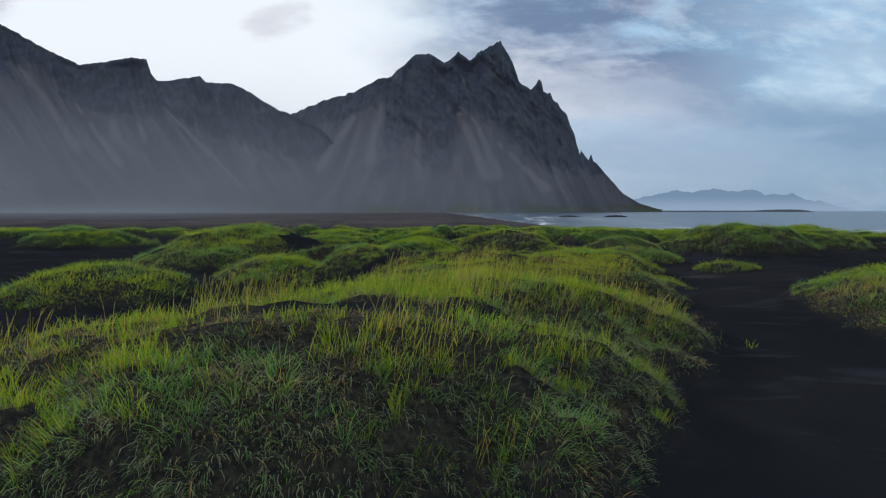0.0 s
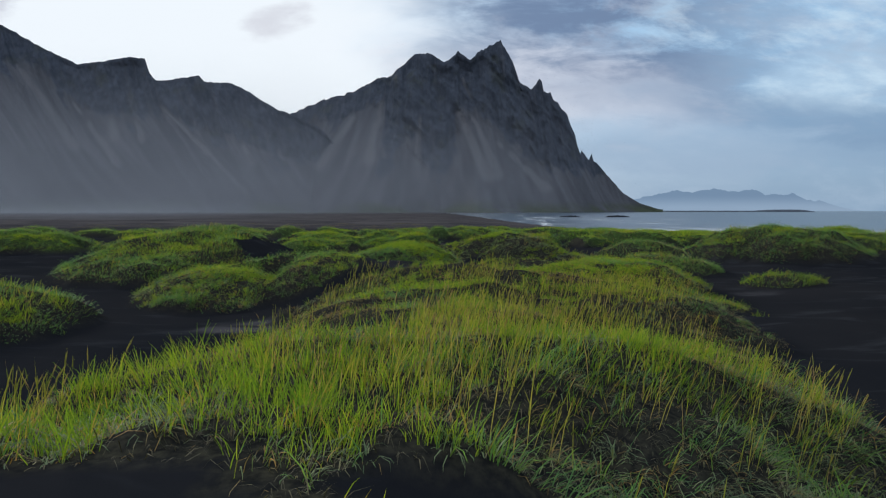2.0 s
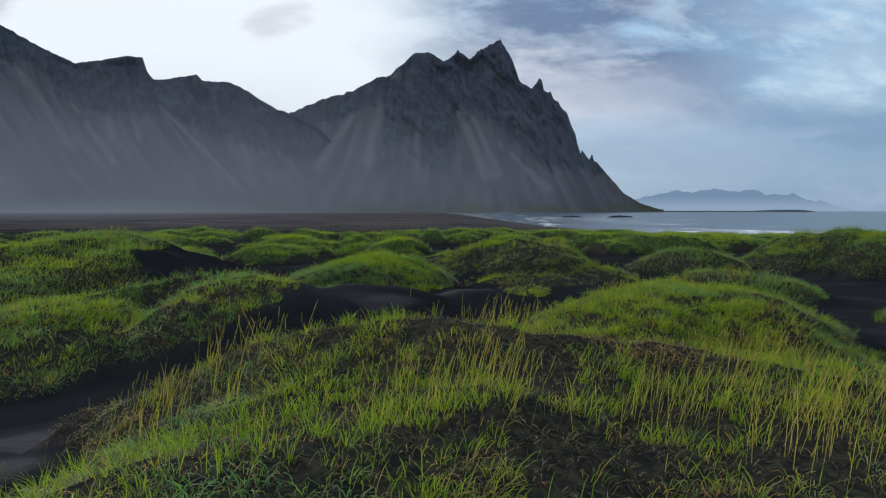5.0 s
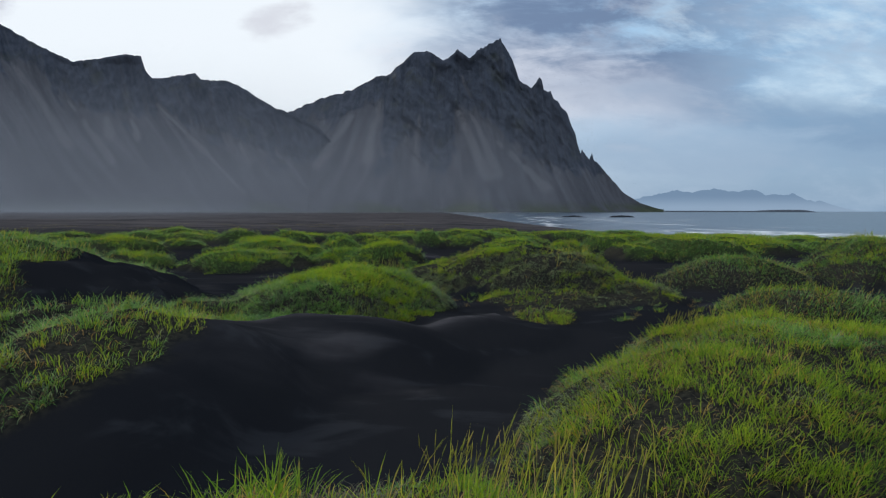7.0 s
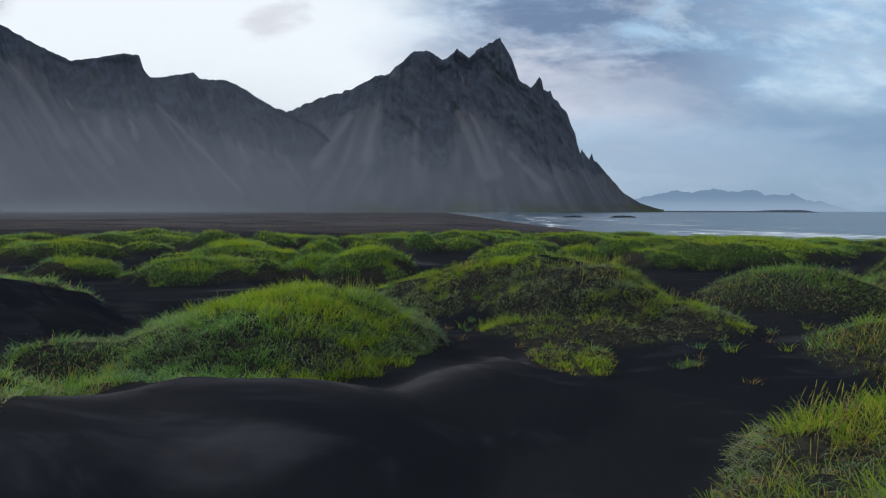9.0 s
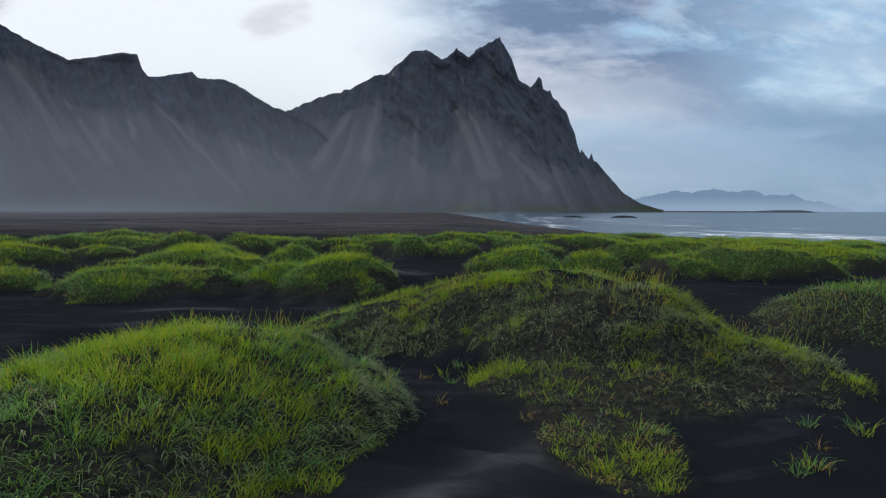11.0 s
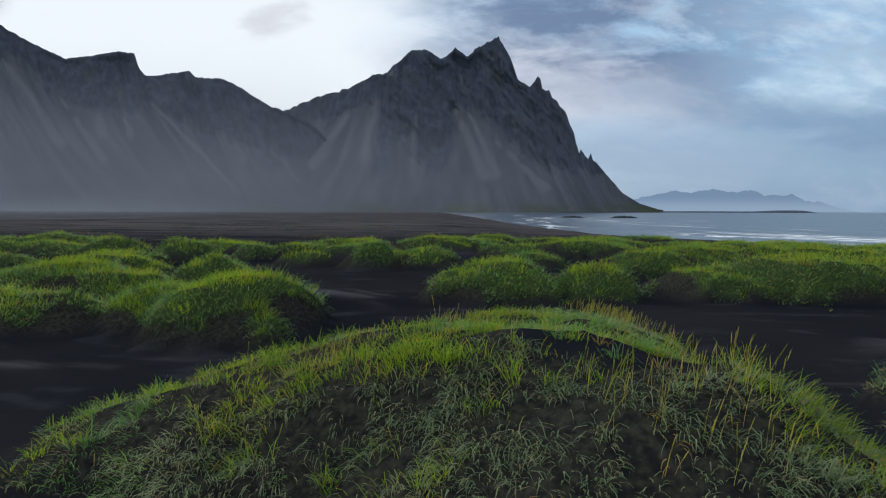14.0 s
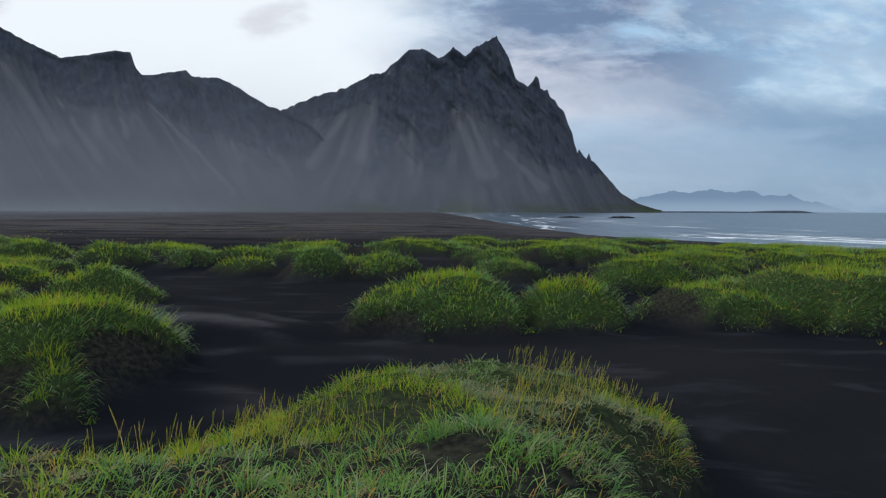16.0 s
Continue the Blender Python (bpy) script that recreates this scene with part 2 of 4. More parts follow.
def mat_sea():
    m, t = material("sea_water_with_foam")
    uv = N(t, "ShaderNodeUVMap").outputs[0]
    v = coords(t)
    sep = N(t, "ShaderNodeSeparateXYZ")
    put(t, sep, 0, uv)
    off = sep.outputs[0]
    warp = noise_tex(t, stretched(t, v, 0.02, 0.006, 1.0), 1.0, 3.0, 0.5)
    q = mth(t, "ADD", off, mth(t, "MULTIPLY", warp, 40.0))
    lines = noise_tex(t, combine(t, mth(t, "MULTIPLY", q, 0.24), mth(t, "MULTIPLY", sep.outputs[1], 0.010), 0.0), 1.0, 5.0, 0.62, 0.3)
    near = mth(t, "SUBTRACT", 1.0, smooth(t, off, 25.0, 210.0))
    thr = mth(t, "SUBTRACT", 0.705, mth(t, "MULTIPLY", near, 0.135))
    foam = smooth(t, mth(t, "SUBTRACT", lines, thr), 0.0, 0.07)
    lace = noise_tex(t, v, 0.35, 4.0, 0.7)
    foam = mth(t, "MULTIPLY", foam, smooth(t, lace, 0.30, 0.55))
    swell = noise_tex(t, stretched(t, v, 0.10, 0.05, 1.0), 1.0, 4.0, 0.6)
    chop = noise_tex(t, stretched(t, v, 0.8, 0.35, 1.0), 1.0, 3.0, 0.6)
    nrm = bump(t, mth(t, "ADD", mth(t, "MULTIPLY", swell, 1.5), mth(t, "MULTIPLY", chop, 0.3)), 0.9, 1.2)
    col = mixc(t, foam, (0.020, 0.042, 0.066), (0.72, 0.76, 0.80))
    rough = mth(t, "ADD", 0.28, mth(t, "MULTIPLY", foam, 0.6))
    finish(t, principled(t, col, rough, nrm, 0.40))
    return m


def mat_mist():
    """Thin ground mist: lit droplets over clear air, denser near the ground."""
    m, t = material("ground_mist")
    m.surface_render_method = "BLENDED"
    uv = N(t, "ShaderNodeUVMap").outputs[0]
    sep = N(t, "ShaderNodeSeparateXYZ")
    put(t, sep, 0, uv)
    n = noise_tex(t, combine(t, mth(t, "MULTIPLY", sep.outputs[0], 0.0035), mth(t, "MULTIPLY", sep.outputs[1], 0.9), 0.0), 1.0, 4.0, 0.5, 0.4)
    h = mth(t, "ADD", sep.outputs[1], mth(t, "MULTIPLY", mth(t, "SUBTRACT", n, 0.5), 0.5))
    fall = mth(t, "SUBTRACT", 1.0, smooth(t, h, 0.05, 0.95))
    ends = attr(t, "thin")
    base = mth(t, "ADD", 0.62, mth(t, "MULTIPLY", smooth(t, h, 0.05, 0.45), 0.45))      # thinner close to the ground
    a = mth(t, "MULTIPLY", mth(t, "MULTIPLY", mth(t, "MULTIPLY", fall, base), ends), 0.34)
    d = N(t, "ShaderNodeBsdfDiffuse")
    put(t, d, 0, (0.222, 0.243, 0.280))
    tr = N(t, "ShaderNodeBsdfTransparent")
    mx = N(t, "ShaderNodeMixShader")
    t.links.new(a, mx.inputs[0])
    t.links.new(tr.outputs[0], mx.inputs[1])
    t.links.new(d.outputs[0], mx.inputs[2])
    finish(t, mx.outputs[0])
    return m


def mat_wet_rock(name, dark, light):
    m, t = material(name)
    v = coords(t)
    n = noise_tex(t, v, 0.5, 5.0, 0.6)
    finish(t, principled(t, mixc(t, n, dark, light), 0.9, bump(t, n, 0.6, 0.5), 0.1))
    return m


SAND = mat_ground()
# the last, pale grey-green tone paints sky glints on a tenth of blades
GRASS = mat_blade("lyme_grass_green", (0.052, 0.130, 0.066), (0.100, 0.218, 0.066), (0.175, 0.315, 0.056), (0.27, 0.30, 0.19), 0.10)
GOLD = mat_blade("lyme_grass_yellow_green", (0.078, 0.165, 0.022), (0.165, 0.272, 0.026), (0.285, 0.360, 0.036), (0.34, 0.26, 0.06), 0.10, 0.46)
DRY = mat_blade("withered_grass", (0.060, 0.058, 0.036), (0.135, 0.115, 0.060), (0.25, 0.19, 0.085), (0.32, 0.20, 0.06), 0.3, 0.2)
SPIKE = mat_blade("ripening_seed_spike", (0.17, 0.22, 0.035), (0.29, 0.30, 0.050), (0.42, 0.37, 0.08), (0.38, 0.28, 0.12), 0.16, 0.4)
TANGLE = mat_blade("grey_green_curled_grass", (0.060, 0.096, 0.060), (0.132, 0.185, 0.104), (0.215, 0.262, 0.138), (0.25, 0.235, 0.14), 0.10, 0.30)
LITTER = mat_blade("dead_grass_litter", (0.030, 0.029, 0.022), (0.066, 0.064, 0.044), (0.13, 0.118, 0.075), (0.21, 0.145, 0.055), 0.14, 0.12)
ROCK, FAR, SEA, MIST, WET = mat_rock(), mat_far(), mat_sea(), mat_mist(), mat_wet_rock("wet_basalt", (0.008, 0.010, 0.014), (0.024, 0.028, 0.035))
# dark spit rock paled and blued: haze over the water put into its colour
SPIT = mat_wet_rock("haze_tinted_spit_rock", (0.030, 0.040, 0.056), (0.060, 0.076, 0.098))


# ---- noise on arrays ----
def hash2(ix, iy, seed):
    h = (ix.astype(np.int64) * 374761393 + iy.astype(np.int64) * 668265263 + seed * 974634721) & 0xFFFFFFFF
    h = ((h ^ (h >> 13)) * 1274126177) & 0xFFFFFFFF
    return ((h ^ (h >> 16)) & 0xFFFF) / 65535.0


def vnoise(x, y, seed=0):
    ix, iy = np.floor(x), np.floor(y)
    fx, fy = x - ix, y - iy
    fx, fy = fx * fx * (3 - 2 * fx), fy * fy * (3 - 2 * fy)
    a, b = hash2(ix, iy, seed), hash2(ix + 1, iy, seed)
    c, d = hash2(ix, iy + 1, seed), hash2(ix + 1, iy + 1, seed)
    return (a + (b - a) * fx) * (1 - fy) + (c + (d - c) * fx) * fy


def fbm(x, y, seed=0, octaves=4, rough=0.5):
    s, amp, tot = 0.0, 1.0, 0.0
    for k in range(octaves):
        s = s + amp * vnoise(x * 2 ** k + 17.3 * k, y * 2 ** k - 9.1 * k, seed + k)
        tot += amp
        amp *= rough
    return s / tot


def step(v, lo, hi):
    u = np.clip((v - lo) / (hi - lo), 0, 1)
    return u * u * (3 - 2 * u)


# ---- the lie of the land ----
SEA_Z = -1.2
MOUNDS = []      # hummock number, centre, half lengths, turn, height
SPARSE = []      # thinly grown patches: centre, half lengths
BARE = []        # bare blown-out patches: centre, half lengths, turn
HUMMOCKS = []    # hummock number -> label, density, stalks, shares of withered, yellow and curled grey-green grass
GOLDEN = ((4.7, 45.4, 1.6, 1.5), (6.6, 46.4, 1.2, 1.0), (-1.6, 19.0, 1.3, 2.6), (5.6, 32.6, 2.4, 3.4), (2.2, 54.2, 3.0, 0.9), (-8.9, 32.0, 2.0, 2.2), (-13.0, 41.0, 4.0, 3.0), (2.6, 50.9, 2.4, 1.2), (-4.3, 11.6, 3.6, 2.2), (0.6, 14.6, 3.2, 1.6), (8.1, 48.4, 1.2, 2.2), (-1.2, 43.6, 1.6, 1.6))     # bright yellow-green patches, some standing in for sunlit slopes and crests: centre, half lengths
STANDS = []      # crowded stands of tall stalks: centre, half lengths


def hummock(label, density=1.0, stalks=1.0, dry=0.25, gold=1.25, tone=0.12):
    HUMMOCKS.append((label, density, stalks, dry, gold, tone))
    return len(HUMMOCKS) - 1


def mound(k, cx, cy, rx, ry, turn, h):
    MOUNDS.append((k, cx, cy, rx, ry, radians(turn), h))


def sand_swell(cx, cy, rx, ry, turn, h):
    mound(-1, cx, cy, rx, ry, turn, h)


def bare(cx, cy, rx, ry, turn=0):
    BARE.append((cx, cy, rx, ry, radians(turn)))


def sparse(cx, cy, rx, ry):
    SPARSE.append((cx, cy, rx, ry))


GREEN = "dune hummock overgrown with dense green lyme grass"

a = hummock("long grassy dune with yellow-green lyme grass and seed spikes", 0.78, 1.6, 0.62, 0.75, 1.0)
mound(a, -1.8, 9.85, 6.3, 4.0, 14, 1.82)
mound(a, -5.3, 10.65, 3.4, 2.7, 6, 1.43)
mound(a, 0.5, 14.8, 4.5, 7.3, -60, 1.77)
mound(a, 0.0, 12.5, 3.6, 2.8, 10, 1.60)
mound(a, 0.5, 18.4, 3.4, 3.6, 0, 1.55)
mound(a, 0.15, 21.95, 4.2, 8.4, -10, 1.58)
mound(a, 0.85, 26.6, 5.6, 2.2, -2, 1.58)
mound(a, 4.5, 24.85, 5.3, 4.9, 49, 1.30)
STANDS += [(3.2, 18.4, 2.2, 2.2), (3.2, 15.4, 2.6, 2.4), (0.6, 13.6, 2.2, 1.4), (-3.0, 18.2, 0.8, 1.2), (-4.6, 11.8, 2.6, 1.2), (5.2, 23.0, 1.3, 1.0)]
bare(-1.9, 10.5, 1.3, 0.55, 5)
bare(0.85, 10.9, 1.0, 0.5, 0)
bare(-1.0, 18.2, 0.7, 0.4, 0)

b = hummock("dune carpeted with bright yellow-green lyme grass beside black sand", 1.14, 1.0, 0.38, 1.4, 0.9)
mound(b, 5.55, 32.15, 3.2, 4.2, -20, 1.22)
mound(b, 7.95, 34.1, 4.2, 5.0, -29, 1.23)
mound(b, 7.4, 36.4, 2.6, 2.0, 0, 1.20)
mound(b, 8.4, 29.9, 3.1, 2.4, 0, 0.50)
b = hummock("brownish grassy dune with withered grass on its crest", 0.9, 0.5, 0.5, 0.7, 0.3)
mound(b, 12.9, 42.4, 3.2, 2.7, -20, 0.78)

k = hummock("grassy dune with rust-brown withered grass beside black sand", 1.0, 0.5, 0.7, 0.7)
mound(k, 17.6, 21.0, 5.3, 11.0, -20, 1.2)
k = hummock("low tuft of short green grass on black sand", 1.0, 0.3, 0.2)
mound(k, 16.4, 36.6, 2.0, 1.3, 0, 0.45)
k = hummock(GREEN, 1.0, 0.4, 0.15)
mound(k, -14.0, 25.5, 3.8, 4.6, 0, 1.3)
k = hummock("ridge-shaped dune of bright green grass above a sand hollow", 1.0, 0.8, 0.25, 0.6, 0.7)
mound(k, -8.7, 33.2, 3.3, 4.4, 20, 1.12)
mound(k, -6.5, 37.0, 1.2, 4.0, -55, 1.48)
mound(k, -4.9, 33.9, 2.1, 3.7, -5, 1.52)
mound(k, -5.6, 41.4, 3.2, 1.2, 0, 0.75)
sand_swell(-3.9, 34.4, 3.1, 4.6, 0, 1.32)
sand_swell(-1.8, 37.9, 4.2, 3.2, 0, 0.80)
sand_swell(0.5, 41.0, 4.5, 3.0, -10, 0.46)
sand_swell(-1.5, 66.0, 5.0, 2.2, -12, 0.55)
k = hummock(GREEN, 1.0, 0.6, 0.2)
mound(k, -13.4, 43.2, 6.8, 8.5, -10, 1.77)
mound(k, -14.25, 44.2, 5.5, 5.6, 0, 2.2)
bare(-8.2, 44.5, 2.7, 5.0, 0)
k = hummock("rounded hummock of short dense blue-green grass", 1.25, 2.0, 0.08, 0.6, 0.7)
mound(k, -1.6, 42.9, 3.2, 4.5, -23, 1.40)
mound(k, -2.6, 44.2, 3.6, 2.8, 0, 1.10)
k = hummock("large grassy dune with a dark bare top and trailing edges", 1.20, 1.2, 0.22, 1.25, 1.9)
mound(k, 4.95, 50.3, 3.15, 5.2, 46, 1.83)
mound(k, 6.3, 52.35, 2.2, 4.6, 0, 1.56)
mound(k, 3.65, 51.85, 5.6, 4.2, 2, 1.43)
mound(k, 5.25, 54.7, 6.0, 3.3, 60, 1.24)
mound(k, 7.25, 48.1, 2.45, 3.8, 44, 0.80)
mound(k, 5.6, 46.3, 2.9, 2.3, -6, 0.45)
mound(k, 4.7, 43.8, 1.0, 2.1, -5, 0.20)
STANDS += [(2.4, 54.7, 3.2, 1.3), (7.9, 52.0, 1.1, 2.4), (7.0, 56.0, 1.8, 0.9), (-2.6, 44.8, 2.7, 1.0), (-6.2, 38.9, 1.9, 1.2)]
bare(5.85, 50.0, 1.25, 0.75, -20)
sparse(2.75, 49.4, 0.45, 1.2)
bare(1.0, 47.3, 2.1, 1.1, 10)
sparse(5.6, 48.4, 1.4, 1.3)
sparse(4.2, 46.0, 1.2, 1.5)
sparse(6.2, 45.4, 1.9, 0.9)
k = hummock("low rounded hummock of dark green grass by the sand path", 1.0, 0.25, 0.3, 0.12, 0.6)
mound(k, 14.6, 52.2, 3.6, 3.4, 0, 1.15)
k = hummock("broad yellow-green grassy dune beside a hollow of sand", 1.0, 0.6, 0.3, 0.75)
mound(k, 25.2, 54.0, 7.2, 6.0, 15, 2.15)
mound(k, 33.5, 58.0, 6.0, 5.0, 0, 1.6)
k = hummock("steep hummock of bright green grass with a shoulder", 1.0, 0.4, 0.15)
mound(k, -2.0, 60.6, 2.5, 3.0, 0, 1.45)
mound(k, -4.6, 62.0, 2.0, 2.0, 0, 1.0)
k = hummock(GREEN, 1.0, 0.3, 0.15)
mound(k, -10.2, 60.4, 4.0, 2.6, 5, 1.05)
k = hummock(GREEN, 1.0, 0.3, 0.15)
mound(k, -10.8, 66.8, 4.4, 2.6, 0, 1.25)
k = hummock(GREEN, 1.0, 0.3, 0.15)
mound(k, -17.4, 62.0, 2.6, 1.8, 0, 0.85)
k = hummock("steep grassy hummock with a darker green face", 1.0, 0.5, 0.2)
mound(k, 6.0, 67.4, 2.8, 2.9, 0, 1.38)
k = hummock("grassy hummock above a cut bank of dark sand", 1.0, 0.5, 0.35)
mound(k, 10.0, 67.2, 1.9, 2.1, 0, 1.32)
k = hummock(GREEN, 1.0, 0.5, 0.25)
mound(k, 18.0, 68.7, 5.2, 3.7, 8, 1.45)
mound(k, 25.0, 72.5, 4.0, 3.0, 0, 1.2)
k = hummock(GREEN, 1.0, 0.3, 0.15)
mound(k, -6.0, 70.6, 2.0, 1.9, 0, 1.22)
k = hummock(GREEN, 1.0, 0.3, 0.15)
mound(k, -12.4, 74.0, 3.2, 2.2, 0, 1.15)
k = hummock("twin-topped hummock of bright green lyme grass", 1.0, 0.3, 0.1)
mound(k, 0.0, 79.5, 1.8, 1.9, 0, 1.50)
mound(k, 3.3, 79.7, 2.3, 1.9, 0, 1.30)
k = hummock(GREEN, 1.0, 0.3, 0.2)
mound(k, 15.0, 75.6, 2.6, 2.2, 0, 1.25)
k = hummock(GREEN, 1.0, 0.3, 0.2)
mound(k, 9.4, 85.6, 2.2, 1.8, 0, 1.05)
k = hummock(GREEN, 1.0, 0.3, 0.2)
mound(k, -18.6, 86.2, 3.0, 2.5, 0, 1.45)
k = hummock(GREEN, 1.0, 0.3, 0.2)
mound(k, -13.6, 85.6, 2.6, 2.4, 0, 1.38)
k = hummock(GREEN, 1.0, 0.3, 0.2)
mound(k, -8.8, 86.0, 2.2, 1.8, 0, 0.90)
k = hummock("low half-buried hummock of grass and dark sand", 0.9, 0.3, 0.5)
mound(k, -4.8, 82.5, 2.4, 1.6, 0, 0.75)
k = hummock(GREEN, 1.0, 0.3, 0.2)
mound(k, -24.0, 72.0, 4.5, 3.0, 0, 1.3)
k = hummock(GREEN, 1.0, 0.3, 0.2)
mound(k, -34.0, 60.0, 6.0, 4.0, 0, 1.6)
k = hummock(GREEN, 1.0, 0.3, 0.2)
mound(k, 38.0, 68.0, 7.0, 5.0, 0, 1.6)

# the field of smaller hummocks that thins out towards the beach and the plain
rng = np.random.default_rng(5)
tries = 0
FIELD_START = len(HUMMOCKS)
while len(HUMMOCKS) < FIELD_START + 64 and tries < 3000:
    tries += 1
    fx, fy = rng.uniform(-62, 75), rng.uniform(78, 124)
    if abs(fx) > 16 + 0.62 * fy or fx + 0.9 * (fy - 100) > 52 or fy > 99 + 0.6 * min(40.0, max(0.0, fx + 5)):
        continue
    fr = rng.uniform(1.6, 4.2)
    if any((fx - m[1]) ** 2 + (fy - m[2]) ** 2 < (0.72 * (fr + max(m[3], m[4]))) ** 2 for m in MOUNDS):
        continue
    k = hummock(GREEN, 1.0, 0.15, 0.2, rng.uniform(0.5, 1.0))
    fade = 1.0 - 0.45 * max(0.0, (fy - 88) / 24) - 0.3 * min(1.0, max(0.0, (fx - 15) / 20))
    mound(k, fx, fy, fr * rng.uniform(1.0, 1.6), fr * rng.uniform(0.7, 1.0), rng.uniform(-20, 20), fade * 0.88 * (0.35 + 0.27 * fr * rng.uniform(0.75, 1.2)))
    if rng.random() < 0.5:
        mound(k, fx + fr * rng.uniform(-1, 1), fy + rng.uniform(-1, 1), fr * 0.7, fr * 0.6, 0, fade * 0.25 * fr)


SPARSE_KEEP = 0.42


def ell(x, y, cx, cy, rx, ry, turn):
    c, s = math.cos(turn), math.sin(turn)
    u, v = (x - cx) * c + (y - cy) * s, -(x - cx) * s + (y - cy) * c
    return np.sqrt((u / rx) ** 2 + (v / ry) ** 2)


def shore(y):
    """East-west place of the waterline along the beach."""
    return np.interp(y, [0, 60, 110, 127, 140, 168, 255, 470, 1200, 1700, 2600], [150, 112, 76, 62, 51, 36, 30, 28, 9, 3, 3])


def fold_of(x, y):
    """Winding folds that the wind has laid in the sand."""
    return fbm(x * 0.10 + 0.04 * y, y * 0.16, 43, 3)


def crest_line(x):
    """The sharp crest of the bare dune between the hummocks."""
    return np.interp(x, [-7, -5, -3.3, -1, 0.8, 2, 3, 3.8, 5], [38.5, 38.0, 37.5, 38.4, 39.2, 40.8, 42.4, 43.6, 45.5])


def land(x, y, full=False):
    """Height of the ground; with full, also the plant cover and the number of the hummock."""
    x, y = np.asarray(x, float), np.asarray(y, float)
    wob = 0.20 * (fbm(x * 0.55, y * 0.55, 3, 3) - 0.5) + 0.10 * (fbm(x * 1.9, y * 1.9, 8, 2) - 0.5)
    acc, best, who = np.zeros_like(x), np.full_like(x, -9.0), np.full(x.shape, -1)
    for (k, cx, cy, rx, ry, turn, h) in MOUNDS:
        R = 1.35 * max(rx, ry)
        sel = np.nonzero((np.abs(x - cx) < R) & (np.abs(y - cy) < R))
        if not len(sel[0]):
            continue
        d = ell(x[sel], y[sel], cx, cy, rx, ry, turn) + (0.4 if k < 0 else 1.6 if cy < 56 else 3.0) * wob[sel]
        p = np.clip(1 - np.clip(d, 0, None) ** 2.3, 0, 1) ** 0.95 * h
        acc[sel] += p ** 5
        if k < 0:
            continue
        c = 1 - d
        b_ = best[sel]
        w_ = who[sel]
        w_[c > b_] = k
        b_[c > b_] = c[c > b_]
        best[sel], who[sel] = b_, w_
    z = acc ** 0.2
    lumpy = 0.22 + 0.18 * step(y, 50, 58)
    z = z * (1 + lumpy * (fbm(x * 0.6, y * 0.6, 21, 4) - 0.5))
    drift = 0.42 * (fbm(x * 0.09, y * 0.13, 31, 3) - 0.5) + 0.07 * (fbm(x * 0.4, y * 0.7, 37, 3) - 0.5)
    drift = drift + 0.13 * np.clip(1 - np.abs(fold_of(x, y) - 0.5) * 6, 0, 1) ** 2
    d = y - crest_line(x)
    drift = drift + 0.15 * np.where(d < 0, np.exp(-(d / 2.2) ** 2), np.exp(-(d / 0.5) ** 2)) * step(x, -6, -3.5) * step(4.4 - x, 0, 3.4)
    s = x - shore(y)
    beach = step(-s, 0, 45)
    z = z + drift * beach * step(400 - y, 0, 200) + SEA_Z * (1 - beach)
    z = z - np.clip(s, 0, None) * 0.05
    if not full:
        return z
    for (cx, cy, rx, ry, turn) in BARE:
        best = np.where(ell(x, y, cx, cy, rx, ry, turn) + 1.5 * wob < 1, -1, best)
    return z, best, who


def mesh_from(name, verts, quads, mat, uv=None, attrs=None):
    me = bpy.data.meshes.new(name)
    nv, nf = len(verts), len(quads)
    me.vertices.add(nv)
    me.vertices.foreach_set("co", np.ascontiguousarray(verts, dtype=np.float32).ravel())
    w = quads.shape[1]
    me.loops.add(nf * w)
    me.loops.foreach_set("vertex_index", np.ascontiguousarray(quads, dtype=np.int32).ravel())
    me.polygons.add(nf)
    me.polygons.foreach_set("loop_start", np.arange(0, nf * w, w, dtype=np.int32))
    me.polygons.foreach_set("use_smooth", np.full(nf, True))
    if uv is not None:
        layer = me.uv_layers.new(name="UVMap")
        layer.data.foreach_set("uv", np.ascontiguousarray(uv[quads.ravel()], dtype=np.float32).ravel())
    for key, val in (attrs or {}).items():
        at = me.attributes.new(key, "FLOAT", "POINT")
        at.data.foreach_set("value", np.ascontiguousarray(val, dtype=np.float32))
    me.update(calc_edges=True)
    me.validate()
    me.materials.append(mat)
    return me


def grid_quads(nx, ny):
    i = np.arange(nx * ny).reshape(ny, nx)
    return np.stack([i[:-1, :-1], i[:-1, 1:], i[1:, 1:], i[1:, :-1]], -1).reshape(-1, 4)


def spread(lo, hi, fine, far_lo, far_hi, grow=1.09):
    """Coordinates that are close together between lo and hi and ever wider beyond."""
    mid = list(np.arange(lo, hi + fine / 2, fine))
    left, right, d = [], [], fine
    p = lo
    while p > far_lo:
        d *= grow
        p -= d
        left.append(p)
    p, d = hi, fine
    while p < far_hi:
        d *= grow
        p += d
        right.append(p)
    return np.array(left[::-1] + mid + right)


